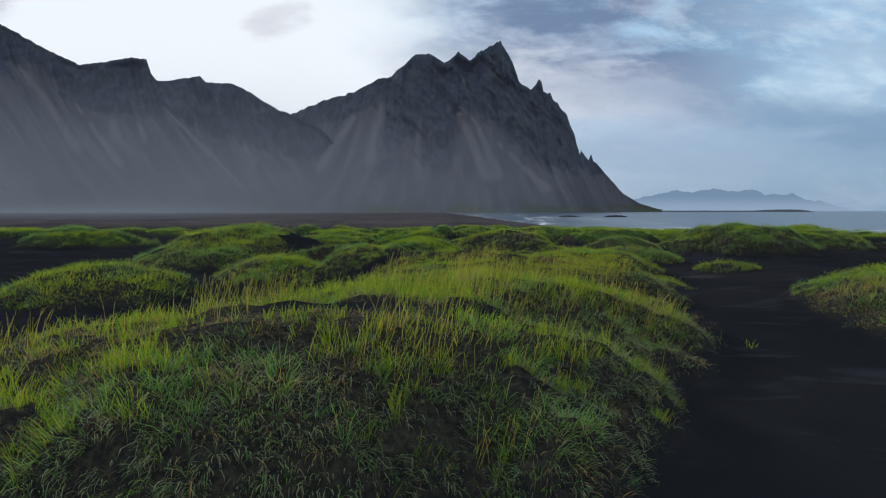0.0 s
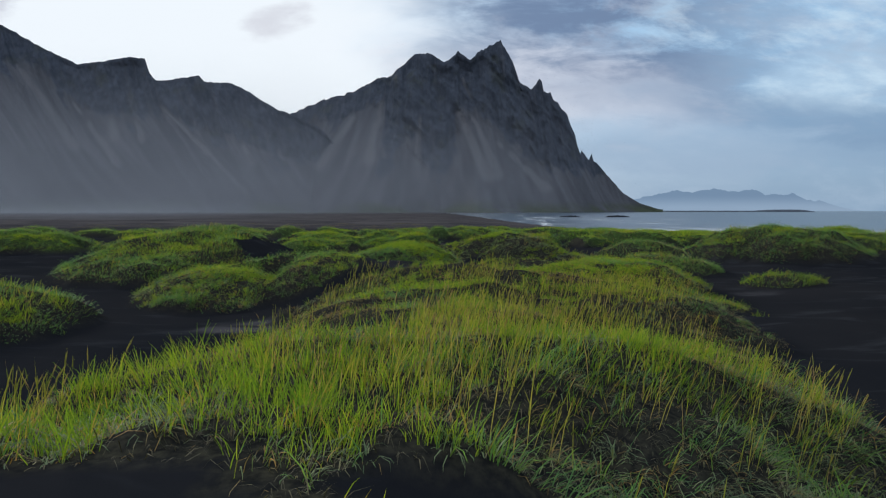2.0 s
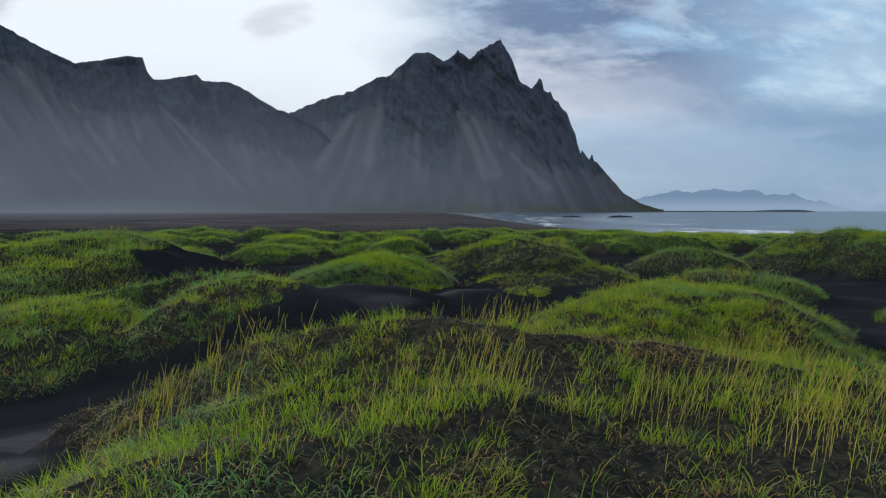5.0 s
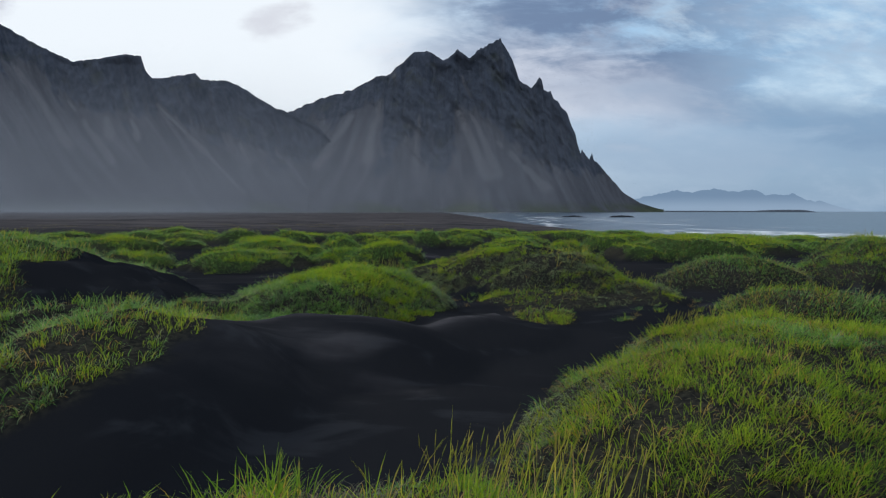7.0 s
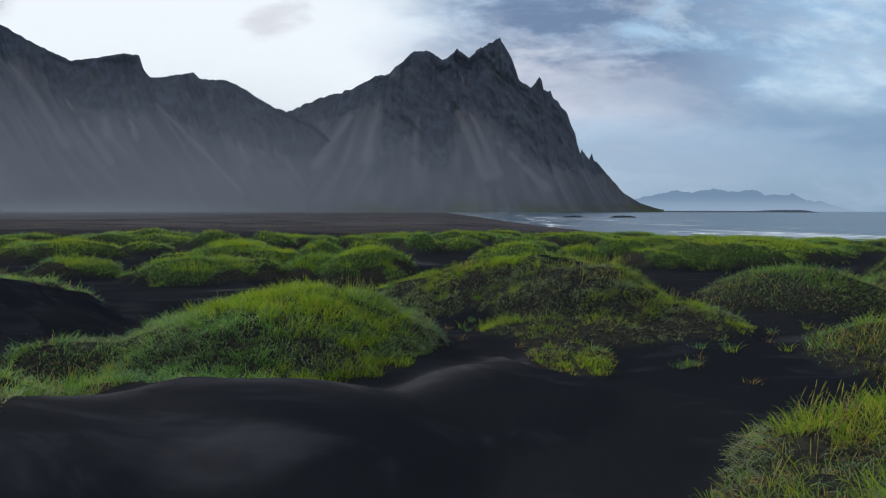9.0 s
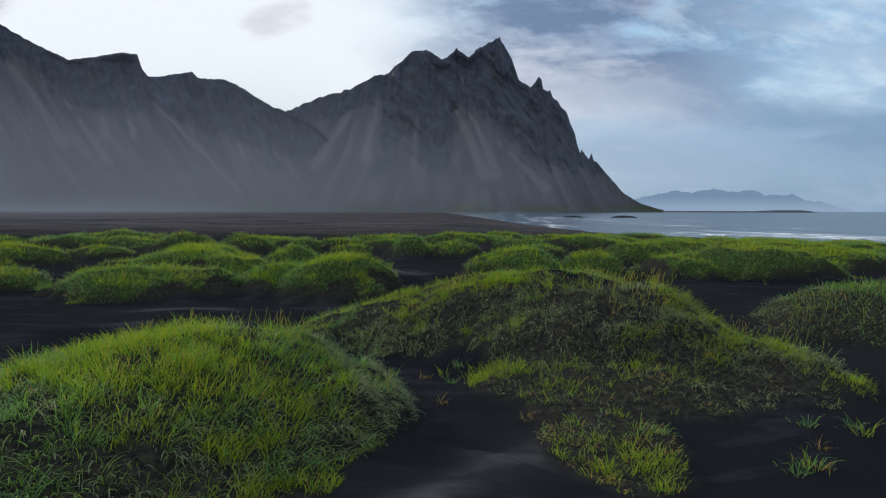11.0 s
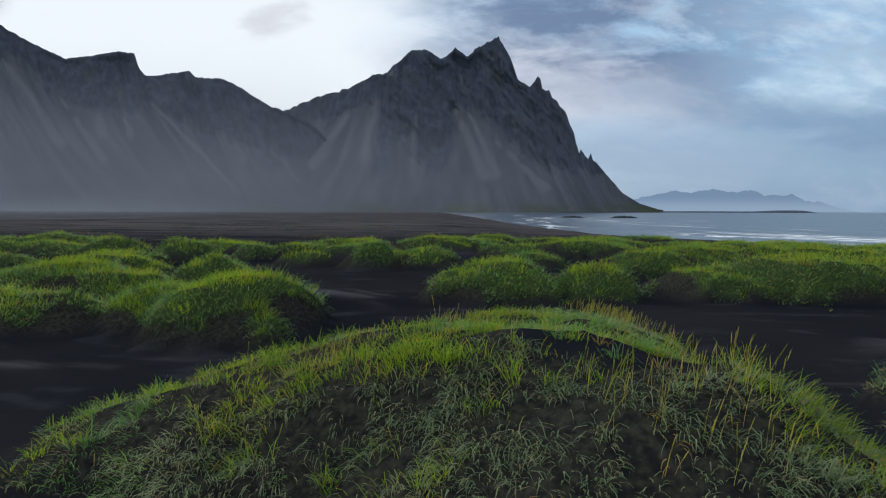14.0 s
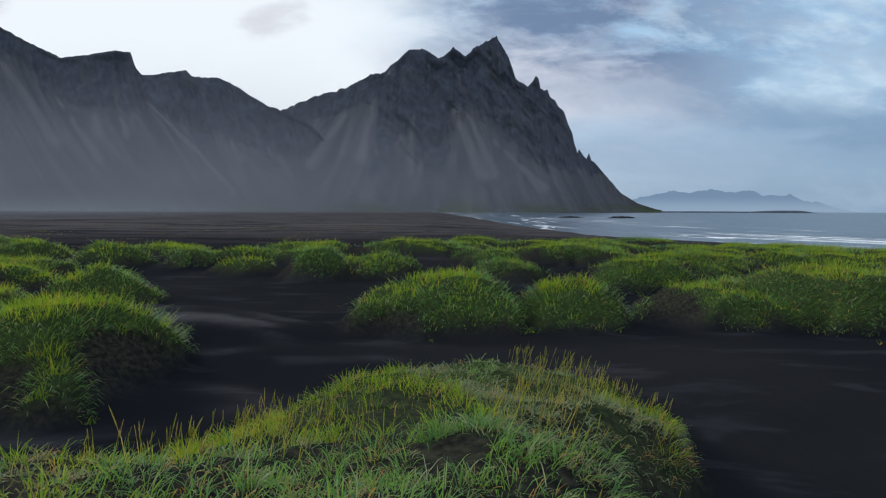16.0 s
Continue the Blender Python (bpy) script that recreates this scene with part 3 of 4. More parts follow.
# drifts of dry pale sand: centre, half lengths, turn, strength
PALE = ((3.2, 42.9, 0.20, 1.0, -22, 0.9), (-5.2, 26.0, 1.9, 1.1, 20, 0.95), (-8.4, 30.2, 1.6, 0.30, 8, 1.0), (-4.0, 35.4, 4.2, 3.4, 10, 0.16), (-0.6, 36.2, 1.2, 0.5, 25, 0.35), (0.6, 35.0, 0.8, 0.3, -15, 0.3),
        (10.6, 45.0, 1.0, 0.35, 20, 0.5), (9.4, 61.0, 1.6, 0.5, 0, 0.5), (14.0, 34.0, 1.6, 0.4, 15, 0.5), (-1.0, 57.5, 2.6, 0.4, 5, 0.5), (-4.0, 50.0, 1.6, 0.4, -10, 0.5), (-1.5, 65.4, 3.6, 0.7, -8, 0.8), (-6.0, 56.0, 3.0, 0.5, 8, 0.6))


def build_ground():
    xs = spread(-13, 17, 0.28, -4800, 4800, 1.06)
    ys = spread(5, 66, 0.28, -600, 4700, 1.05)
    X, Y = np.meshgrid(xs, ys)
    z, cover, _ = land(X.ravel(), Y.ravel(), True)
    x, y = X.ravel(), Y.ravel()
    thatch = step(cover, 0.0, 0.12)
    # grows with distance, as mist over the far sand in its colour
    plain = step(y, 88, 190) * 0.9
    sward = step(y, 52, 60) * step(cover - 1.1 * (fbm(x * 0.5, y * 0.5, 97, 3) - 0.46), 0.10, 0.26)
    # first the misty paleness of distance; real dry crests and drifts follow
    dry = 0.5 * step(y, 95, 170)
    d = y - crest_line(x)
    dry = dry + 0.9 * np.exp(-(np.abs(d) / 0.30) ** 1.5) * step(x, -5.5, -4) * step(4.4 - x, 0, 0.8) + 0.35 * np.exp(-(d / 0.9) ** 2) * step(x, -1.5, 0.5) * step(4.4 - x, 0, 0.8)
    for (px_, py_, ra, rb, turn, much) in PALE:
        dry = dry + much * (1 - step(ell(x, y, px_, py_, ra, rb, radians(turn)) + 0.6 * (fbm(x * 1.7, y * 1.7, 71, 3) - 0.5), 0.6, 1.05))
    dry = dry + 0.5 * np.clip(1 - np.abs(fold_of(x, y) - 0.51) * 22, 0, 1) * step(y, 46, 54) * step(fbm(x * 0.25, y * 0.25, 19, 2), 0.4, 0.6)
    dry = np.clip(dry, 0, 1) * (1 - thatch)
    meadow = step(y, 900, 1150) * step(shore(y) - x, 20, 120)
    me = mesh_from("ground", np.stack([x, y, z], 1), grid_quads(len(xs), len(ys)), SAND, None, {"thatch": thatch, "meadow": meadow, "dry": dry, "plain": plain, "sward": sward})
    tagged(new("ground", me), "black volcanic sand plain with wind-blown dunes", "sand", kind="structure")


build_ground()


def build_sea():
    off = np.array([-25, -10, 0, 8, 16, 26, 38, 52, 70, 90, 120, 160, 220, 320, 500, 800, 1300, 2100, 3300, 5000.0])
    ys = np.concatenate([np.arange(-400, 600, 12.0), np.arange(600, 1600, 40.0), np.linspace(1600, 4850, 30)])
    O, Y = np.meshgrid(off, ys)
    X = shore(Y) + O
    z = np.full(X.shape, SEA_Z) + 0.18 * np.sin(O * 0.25 + 2.5 * fbm(X * 0.01, Y * 0.01, 4, 2)) * step(O, 0, 20) * (1 - step(O, 100, 300))
    me = mesh_from("sea", np.stack([X.ravel(), Y.ravel(), z.ravel()], 1), grid_quads(len(off), len(ys)), SEA, np.stack([O.ravel(), Y.ravel()], 1))
    tagged(new("water", me), "grey-blue sea with white surf along the beach", "sea", kind="structure")


build_sea()


# ---- mountains ----
def mountain(label, ridge, crag_foot, y_of, foot_z, seed, fan, chutes, jag=1.0, x_step=2.5):
    """A range seen from the plain: steep crags from the ridge down to crag_foot, then fans of scree. Places along the range and heights
    are given as they stand at the ridge's distance; what lies nearer shrinks in proportion."""
    rx, rz = np.array(ridge, float).T
    bx, bz = np.array(crag_foot, float).T
    xs = np.arange(rx[0], rx[-1] + 0.1, x_step)
    up = np.linspace(0, 1, 56)
    down = np.linspace(0, 1, 50)[1:]
    back = -np.geomspace(1.0, 0.02, 9)
    V = np.concatenate([back, up, 1 + down])
    X, V = np.meshgrid(xs, V)
    crest = np.interp(X, rx, rz)
    rough = step(crest, 30, 120)
    crest = crest + jag * rough * ((fbm(X / 16.0, X * 0, seed, 2, 0.7) - 0.5) * 10 + (np.abs(2 * vnoise(X / 11.0, X * 0, seed + 5) - 1) - 0.5) * 5)
    foot = np.mean([np.interp(X + o, bx, bz) for o in np.linspace(-60, 60, 13)], 0)
    foot = np.minimum(foot, 0.90 * np.min([np.interp(X + o, rx, rz) for o in np.linspace(-30, 30, 7)], 0))
    even = np.mean([np.interp(X + o, rx, rz) for o in np.linspace(-60, 60, 17)], 0)
    run_c, run_s = 0.55 * np.clip(even - foot, 4, None), 1.55 * foot + 20
    cliff = np.clip(V, 0, 1)
    talus = np.clip(V - 1, 0, 1)
    crest = crest + (np.minimum(np.mean([np.interp(X + o, rx, rz) for o in np.linspace(-45, 45, 13)], 0), crest + 25) - crest) * step(cliff, 0.02, 0.22)
    app = np.where(V <= 1, crest + (foot - crest) * cliff ** 0.85, foot * (1 - talus) ** 1.18)
    D = np.where(V < 0, 260 * V, run_c * cliff + run_s * talus)
    app = np.where(V < 0, crest * np.exp(V * 1.2), app)
    # buttresses and gullies in the crags, run down the fall line
    Xf = fan(X, np.clip(D, 0, None))
    ribs = 1 - np.abs(2 * fbm(Xf / 62.0, app / 420.0, seed + 2, 5, 0.55) - 1)
    spur = fbm(Xf / 170.0, app / 900.0, seed + 1, 3)
    fine = np.abs(2 * fbm(X / 20.0, app / 30.0, seed + 9, 4, 0.6) - 1)
    crags = np.abs(2 * fbm(X / 80.0 + app / 110.0, app / 150.0, seed + 15, 4, 0.5) - 1)
    on = step(cliff, 0.0, 0.12) * (1 - step(talus, 0.0, 0.35))
    yc = y_of(X)
    Y = yc - D - on * step(run_c, 5, 120) * (95 * (spur - 0.5) + 46 * (ribs - 0.6) + 70 * jag * (crags - 0.4) + 14 * (fine - 0.4)) - 5 * (fbm(Xf / 14.0, D / 120.0, seed + 12, 2) - 0.5) * step(talus, 0, 0.1)
    near = np.clip(Y / yc, 0.2, 1.0)
    app = app + on * step(cliff, 0.02, 0.2) * (1 - step(cliff, 0.85, 1.0)) * 0.05 * crest * (ribs - 0.6)
    z = app * np.where(V < 0, 1.0, near) + foot_z * talus
    edge = np.interp(Xf + 46 * (fbm(Xf / 60.0, app / 70.0, seed + 21, 4, 0.6) - 0.5), bx, bz) + 60 * (fbm(Xf / 17.0, app / 90.0, seed + 22, 3, 0.6) - 0.5)
    scree = 0.10 + 0.62 * step(edge - app, -30, 34)
    scree = scree * (1 - 0.55 * step(fbm(Xf / 36.0, app / 60.0, seed + 30, 4, 0.6), 0.55, 0.70) * (1 - step(edge - app, 40, 120)))
    for (x0, h0, x1, h1, w) in chutes:          # pale debris chutes: place and height of their upper and lower ends, width
        f = np.clip((h0 - app) / (h0 - h1), 0, 1)
        line = x0 + (x1 - x0) * f + 9 * (fbm(X / 40.0, app / 40.0, seed + 33, 2) - 0.5)
        mark = np.exp(-((X - line) / (w * (0.6 + 0.9 * f))) ** 2) * step(h0 - app, 0.0, 14) * step(app - h1, -30, 4)
        scree = np.clip(scree + 0.55 * mark, 0, 1.25)
    meadow = 1 - step(z, foot_z + 6, foot_z + 34)
    me = mesh_from("mountain", np.stack([(X * near).ravel(), Y.ravel(), z.ravel()], 1), grid_quads(X.shape[1], X.shape[0]), ROCK,
                   np.stack([Xf.ravel(), D.ravel()], 1), {"scree": scree.ravel(), "meadow": meadow.ravel()})
    return tagged(new("mountain", me), label, "mountain", kind="structure")


MAIN_RIDGE = [(-520, 205), (-440, 279), (-354, 319), (-287, 335), (-238, 352), (-185, 385), (-155, 385), (-81, 451), (-45, 456), (2, 426), (43, 456),
              (79, 434), (109, 464), (165, 489), (200, 431), (221, 372), (254, 356), (268, 364), (277, 380), (284, 376), (290, 344), (303, 342), (309, 346), (318, 322), (330, 316), (357, 278), (382, 220),
              (393, 172), (398, 152), (402, 184), (407, 164), (416, 146), (422, 150), (430, 170), (437, 144), (455, 130), (472, 113), (522, 55), (572, 25), (640, 4)]
WEST_RIDGE = [(-1800, 690), (-1500, 590), (-1155, 494), (-1018, 417), (-934, 377), (-853, 388), (-800, 396), (-762, 392), (-749, 350), (-734, 336), (-713, 336), (-625, 350),
              (-610, 332), (-544, 330), (-492, 305), (-433, 267), (-392, 252), (-330, 225), (-260, 150), (-160, 60), (-60, 5)]
MAIN_FOOT = [(-520, 150), (-360, 275), (-295, 250), (-246, 283), (-206, 326), (-160, 322), (-132, 225), (-118, 182), (-101, 172), (-84, 215),
             (-72, 262), (-56, 165), (-36, 128), (10, 126), (28, 210), (44, 305), (86, 298), (110, 275), (159, 218), (207, 182), (272, 140), (353, 118), (385, 126), (420, 124), (445, 150), (472, 135), (522, 80), (572, 45), (640, 20)]
WEST_FOOT = [(-1800, 480), (-1250, 420), (-1120, 378), (-1055, 378), (-985, 290), (-930, 256), (-840, 258), (-780, 252), (-760, 244), (-737, 280),
             (-708, 252), (-650, 222), (-580, 192), (-520, 178), (-478, 160), (-430, 142), (-392, 150), (-330, 130), (-160, 40), (-60, 2)]
mountain("jagged dark gabbro mountain with pale scree fans above the sea", MAIN_RIDGE, MAIN_FOOT, lambda x: 1850 + 0 * x, -1.0, 40,
         lambda x, d: 10 + (x - 10) / (1 + 0.0016 * d),
         ((-172, 326, -215, 150, 13), (-64, 285, -78, 110, 9), (40, 300, 130, 100, 16), (75, 295, 165, 110, 10), (-250, 285, -360, 130, 16), (52, 395, 84, 330, 7), (150, 210, 300, 70, 15)), 0.9)
mountain("long dark cliff-topped mountain range with scree slopes in mist", WEST_RIDGE, WEST_FOOT, lambda x: 1650 + 0.35 * np.clip(x + 500, 0, 400), -1.0, 70,
         lambda x, d: x - 0.55 * d,
         ((-1085, 375, -950, 170, 15), (-955, 290, -840, 130, 12), (-853, 258, -845, 195, 12), (-790, 256, -776, 190, 9), (-735, 280, -610, 160, 7), (-640, 190, -505, 50, 7), (-520, 190, -490, 130, 9)), 0.5, 3.0)


def build_far_range():
    rx = [1300, 1460, 1640, 1810, 2010, 2120, 2200, 2330, 2540, 2625, 2690, 2750, 2840]
    rz = [70, 108, 135, 140, 154, 132, 154, 124, 120, 78, 66, 66, 10]
    xs = np.arange(1300, 2841, 10.0)
    ds = np.array([-300, -120, 0, 40, 90, 160, 260, 400.0])
    X, D = np.meshgrid(xs, ds)
    c = np.interp(X, rx, rz) + 30 * (fbm(X / 90.0, X * 0, 91, 4) - 0.5) + 22 * (fbm(X / 32.0, X * 0, 95, 2) - 0.5)
    z = c * np.clip(1 - np.abs(D) / 400, 0, 1) ** 1.2
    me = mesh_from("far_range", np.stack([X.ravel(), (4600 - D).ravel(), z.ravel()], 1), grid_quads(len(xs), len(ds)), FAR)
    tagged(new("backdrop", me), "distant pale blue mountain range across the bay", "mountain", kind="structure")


build_far_range()


def build_spit():
    xs = np.arange(560, 1251, 6.0)
    ds = np.linspace(-1, 1, 9)
    X, D = np.meshgrid(xs, ds)
    top = 4.6 + 4.2 * step(X, 1040, 1130) * (1 - step(X, 1190, 1240)) + 1.2 * (fbm(X / 40, D * 3, 13, 3) - 0.5)
    top = top * (1 - step(X, 1215, 1246))
    z = SEA_Z - 0.5 + (top - SEA_Z) * np.clip(1 - D * D, 0, 1) ** 0.6 * 0.9
    Y = 2150 + 40 * (fbm(X / 120, X * 0, 5, 2) - 0.5) + D * 45
    me = mesh_from("spit", np.stack([X.ravel(), Y.ravel(), z.ravel()], 1), grid_quads(len(xs), len(ds)), SPIT)
    tagged(new("headland_spit", me), "low dark rocky spit reaching into the sea", "headland", kind="structure")


build_spit()


def build_skerry(cx, cy, length, depth, h, seed, label):
    nx, ny = 60, 14
    u, v = np.meshgrid(np.linspace(-1, 1, nx), np.linspace(-1, 1, ny))
    d = np.sqrt(u ** 2 + v ** 2)
    z = SEA_Z - 0.6 + (h + 0.6) * np.clip(1 - d ** 2, 0, 1) ** 0.5 * (0.1 + 1.3 * fbm(u * 9 + seed, v * 3, seed, 4))
    me = mesh_from("skerry", np.stack([(cx + u * length).ravel(), (cy + v * depth).ravel(), z.ravel()], 1), grid_quads(nx, ny), WET)
    tagged(new("sea_rock", me), label, "rock", "skerries in the surf")


build_skerry(128, 470, 10, 3.5, 1.5, 3, "low black rock awash in the surf")
build_skerry(92, 462, 11, 3.5, 1.2, 6, "low black rock awash in the surf")


def build_mist():
    """Thin veils of mist: low over the plain, deeper below the cliffs, thinning out towards the sea."""
    veils = ((260, 8, -560, 15, 200, 0.55), (420, 14, -760, 20, 260, 0.65), (600, 30, -1000, 30, 320, 0.7),
             (740, 70, -1300, 215, 620, 1.0), (830, 130, -1400, 255, 640, 1.0), (900, 210, -1400, 270, 680, 1.0), (950, 290, -1500, 230, 900, 0.8))
    for i, (y0, hgt, lo, hi, soft, gain) in enumerate(veils):
        xs = np.linspace(lo, hi, 70)
        vs = np.linspace(0, 1, 8)
        X, V = np.meshgrid(xs, vs)
        Y = y0 + 30 * (fbm(X / 200, V, 50 + i, 2) - 0.5) + 0.2 * hgt * V
        thin = gain * (0.15 + 0.85 * step(hi - X, 0, soft)) * step(hi - X, 0, 160)
        me = mesh_from("mist", np.stack([X.ravel(), Y.ravel(), (SEA_Z + V * hgt).ravel()], 1), grid_quads(70, 8), MIST,
                       np.stack([X.ravel() + 700 * i, V.ravel()], 1), {"thin": thin.ravel()})
        tagged(new("mist", me), "veil of thin grey mist below the mountain", "mist", "ground mist", kind="stuff")


build_mist()


# ---- grass ----
def ribbons(name, rows, n, k, mat):
    """One mesh of n ribbons from their k rows of edge points and the tips."""
    per = len(rows)
    verts = np.stack(rows, 1).reshape(-1, 3)
    idx = []
    starts = []
    for i in range(k - 1):
        starts.append(len(idx))
        idx += [2 * i, 2 * i + 1, 2 * i + 3, 2 * i + 2]
    starts.append(len(idx))
    idx += [2 * k - 2, 2 * k - 1, 2 * k]
    loops = (np.arange(n)[:, None] * per + np.array(idx)[None]).ravel()
    ls = (np.arange(n)[:, None] * len(idx) + np.array(starts)[None]).ravel()
    me = bpy.data.meshes.new(name)
    me.vertices.add(len(verts))
    me.vertices.foreach_set("co", verts.astype(np.float32).ravel())
    me.loops.add(len(loops))
    me.loops.foreach_set("vertex_index", loops.astype(np.int32))
    me.polygons.add(len(ls))
    me.polygons.foreach_set("loop_start", ls.astype(np.int32))
    me.update(calc_edges=True)
    me.materials.append(mat)
    return me


def strips(name, root, up, side, bend, length, width, mat, curv, droop, mids=(0.0, 0.5)):
    """Tapered curved blades, each a ribbon that ends in a point."""
    n = len(root)
    rows = []
    for i, s in enumerate(mids):
        c = root + length[:, None] * (s * up + (curv * s * s)[:, None] * bend)
        c[:, 2] -= length * droop * s * s
        w = (width * (0.75 if i == 0 else 1.0) * 0.5)[:, None] * side
        rows += [c - w, c + w]
    tip = root + length[:, None] * (up + curv[:, None] * bend)
    tip[:, 2] -= length * droop
    rows.append(tip)
    return ribbons(name, rows, n, len(mids), mat)


def slope(x, y, e=0.12):
    return (land(x + e, y) - land(x - e, y)) / (2 * e), (land(x, y + e) - land(x, y - e)) / (2 * e)


rg = np.random.default_rng(11)
WIND = np.array([0.35, -0.15, 0.0])


def part(name, mesh, parent, label=""):
    ob = new(name, mesh)
    ob.parent = parent
    return tagged(ob, label, kind="stuff")


def arched(name, root, az, lean, turn, length, width, mat, roll, cuts=(0.0, 0.4, 0.75)):
    """Blades that rise, arch over and hang: lean at the root and the further turn to the tip are in radians."""
    n = len(root)
    out = np.stack([np.cos(az), np.sin(az), np.zeros(n)], 1)
    flat = np.stack([-np.sin(az + roll), np.cos(az + roll), np.zeros(n)], 1)
    p = root.astype(float).copy()
    rows, at, sub = [], 0.0, 4
    for i, s in enumerate((*cuts, 1.0)):
        if s > at:
            ds = (s - at) / sub
            for j in range(sub):
                phi = lean + turn * (at + (j + 0.5) * ds) ** 1.4
                p = p + (length * ds)[:, None] * (np.sin(phi)[:, None] * out + np.cos(phi)[:, None] * np.array([0, 0, 1.0]))
            at = s
        if s < 1.0:
            w = (width * (0.7, 1.0, 0.8)[i] * 0.5)[:, None] * flat
            rows += [p - w, p + w]
    rows.append(p)
    return ribbons(name, rows, n, len(cuts), mat)


def ribbon_set(name, x, y, z, gx, gy, lng, wid, mat, lean, turn, cuts, tx, ty):
    n = len(x)
    down = np.stack([-gx, -gy], 1)
    a0 = rg.uniform(0, 2 * np.pi, n)
    far = np.hypot(tx, ty) + 1e-6
    way = 0.55 * np.stack([tx / far, ty / far], 1) + 0.55 * np.stack([np.cos(a0), np.sin(a0)], 1) + 1.3 * down + 0.35 * WIND[:2]
    az = np.arctan2(way[:, 1], way[:, 0])
    steep = np.clip(np.hypot(gx, gy), 0, 1.2)
    l0 = lean * rg.uniform(0.3, 1.5, n) + 0.35 * steep
    t1 = turn * rg.uniform(0.35, 1.35, n)
    return arched(name, np.stack([x, y, z - 0.02], 1), az, l0, t1, lng, wid, mat, rg.normal(0, 0.6, n), cuts)


def build_hummocks():
    for k, (label, density, stalks, dry, gold, tone) in enumerate(HUMMOCKS):
        mine = [m for m in MOUNDS if m[0] == k]
        lo = np.array([min(m[1] - 1.2 * max(m[3], m[4]) for m in mine), min(m[2] - 1.2 * max(m[3], m[4]) for m in mine)])
        hi = np.array([max(m[1] + 1.2 * max(m[3], m[4]) for m in mine), max(m[2] + 1.2 * max(m[3], m[4]) for m in mine)])
        cx, cy = np.mean([m[1] for m in mine]), np.mean([m[2] for m in mine])
        ahead = max(lo[1] - 44, 0.0)        # how far the hummock lies beyond the walked stretch
        aside = min(abs(m[1] - np.interp(m[2], [0, 20, 30, 40, 48, 60], [0, 1.2, 1.7, 3.2, 5.9, 8])) - max(m[3], m[4]) for m in mine)
        near = ahead < 3 and aside < 3.6
        per = density * (715 if near else 300 if ahead < 18 else 140 if ahead < 34 else 62)
        fat = 0.9 if near else 1.35 if ahead < 18 else 1.95 if ahead < 34 else 2.6
        short = (0.66 if k == 1 else 0.70) if near else 0.85 if ahead < 10 else 0.95
        thing = tagged(new("grass_hummock"), label, "grass hummock", "grassy dune hummocks")
        thing.location = (cx, cy, 0.0)
        area = float(np.prod(hi - lo))

        def scatter(count, tuft=1, reach=0.0):
            """Points in tufts: where they are, how they lie from their tuft's middle, and a chance number for each tuft."""
            m = max(1, int(count / tuft))
            p = np.repeat(rg.uniform(lo, hi, (m, 2)), tuft, 0)
            luck = np.repeat(rg.random((m, 4)), tuft, 0)
            off = rg.normal(0, 1.0, p.shape) * reach * np.repeat(rg.uniform(0.6, 1.5, (m, 1)), tuft, 0)
            p = p + off
            z, c, w = land(p[:, 0], p[:, 1], True)
            return p[:, 0], p[:, 1], z, c, w, off[:, 0], off[:, 1], luck

        x, y, z, c, w, tx, ty, luck = scatter(area * per, 14 if near else 7, (0.055 if near else 0.20) * fat ** 0.5)
        ok = w == k
        x, y, z, c, tx, ty, luck = x[ok], y[ok], z[ok], c[ok], tx[ok], ty[ok], luck[ok]
        thin = fbm(x * 0.9, y * 0.9, 61, 3)
        lush = 0.7 * (1 - step(y + 4 * (thin - 0.5), 14.8, 17.0)) * step(y, 12.2, 13.6) * (k == 0)      # the first dune is thickly grown at its near end
        least = 0.14 if density < 0.8 else 0.95 if ahead > 10 else 0.20 if density < 1 else 0.4 if density <= 1.02 else 0.45 if density < 1.15 else 0.62
        ragged = 0.16 * (fbm(x * 1.3, y * 1.3, 77, 2) - 0.35) if ahead < 10 else 0.10 + 1.1 * (fbm(x * 0.5, y * 0.5, 97, 3) - 0.46)
        keep = (c > 0.03 + ragged) & (0.7 * luck[:, 0] + 0.3 * rg.random(len(x)) < np.clip(4.8 * thin - (1.45 if density < 0.8 else 1.6) + 0.9 * lush, least + 0.55 * lush, 1))
        full_grown = (1 - step(y + 3 * (thin - 0.5), 7.6, 9.0)) * (k == 0) + step(y + 2 * (thin - 0.5), 45.6, 47.0) * (1 - step(y + 2 * (thin - 0.5), 49.8, 50.8)) * (density == 1.2) + (density > 1.2)      # faces with no gaps
        keep |= (c > 0.06) & (luck[:, 0] < full_grown)
        if density != 1.0 and near:       # tufts with dark gaps between them
            keep &= luck[:, 1] < np.clip(6.5 * fbm(x * 1.5, y * 1.5, 65, 3) - (2.55 if density == 1.2 else 2.2) + full_grown + 0.6 * lush, (0.12 + 0.33 * step(y, 16.5, 18.5)) if k == 0 else 0.85 if k == 1 else 0.22, 1)
        for (px_, py_, ra, rb) in SPARSE:
            keep &= (ell(x, y, px_, py_, ra, rb, 0.0) + 0.5 * (thin - 0.5) > 1) | (luck[:, 1] < SPARSE_KEEP)
        x, y, z, c, tx, ty, lush, thin, luck, full_grown = (v[keep] for v in (x, y, z, c, tx, ty, lush, thin, luck, full_grown))
        gx, gy = slope(x, y)
        steep = np.hypot(gx, gy)
        pick = np.where(rg.random(len(x)) < 0.8, luck[:, 2], rg.random(len(x)))
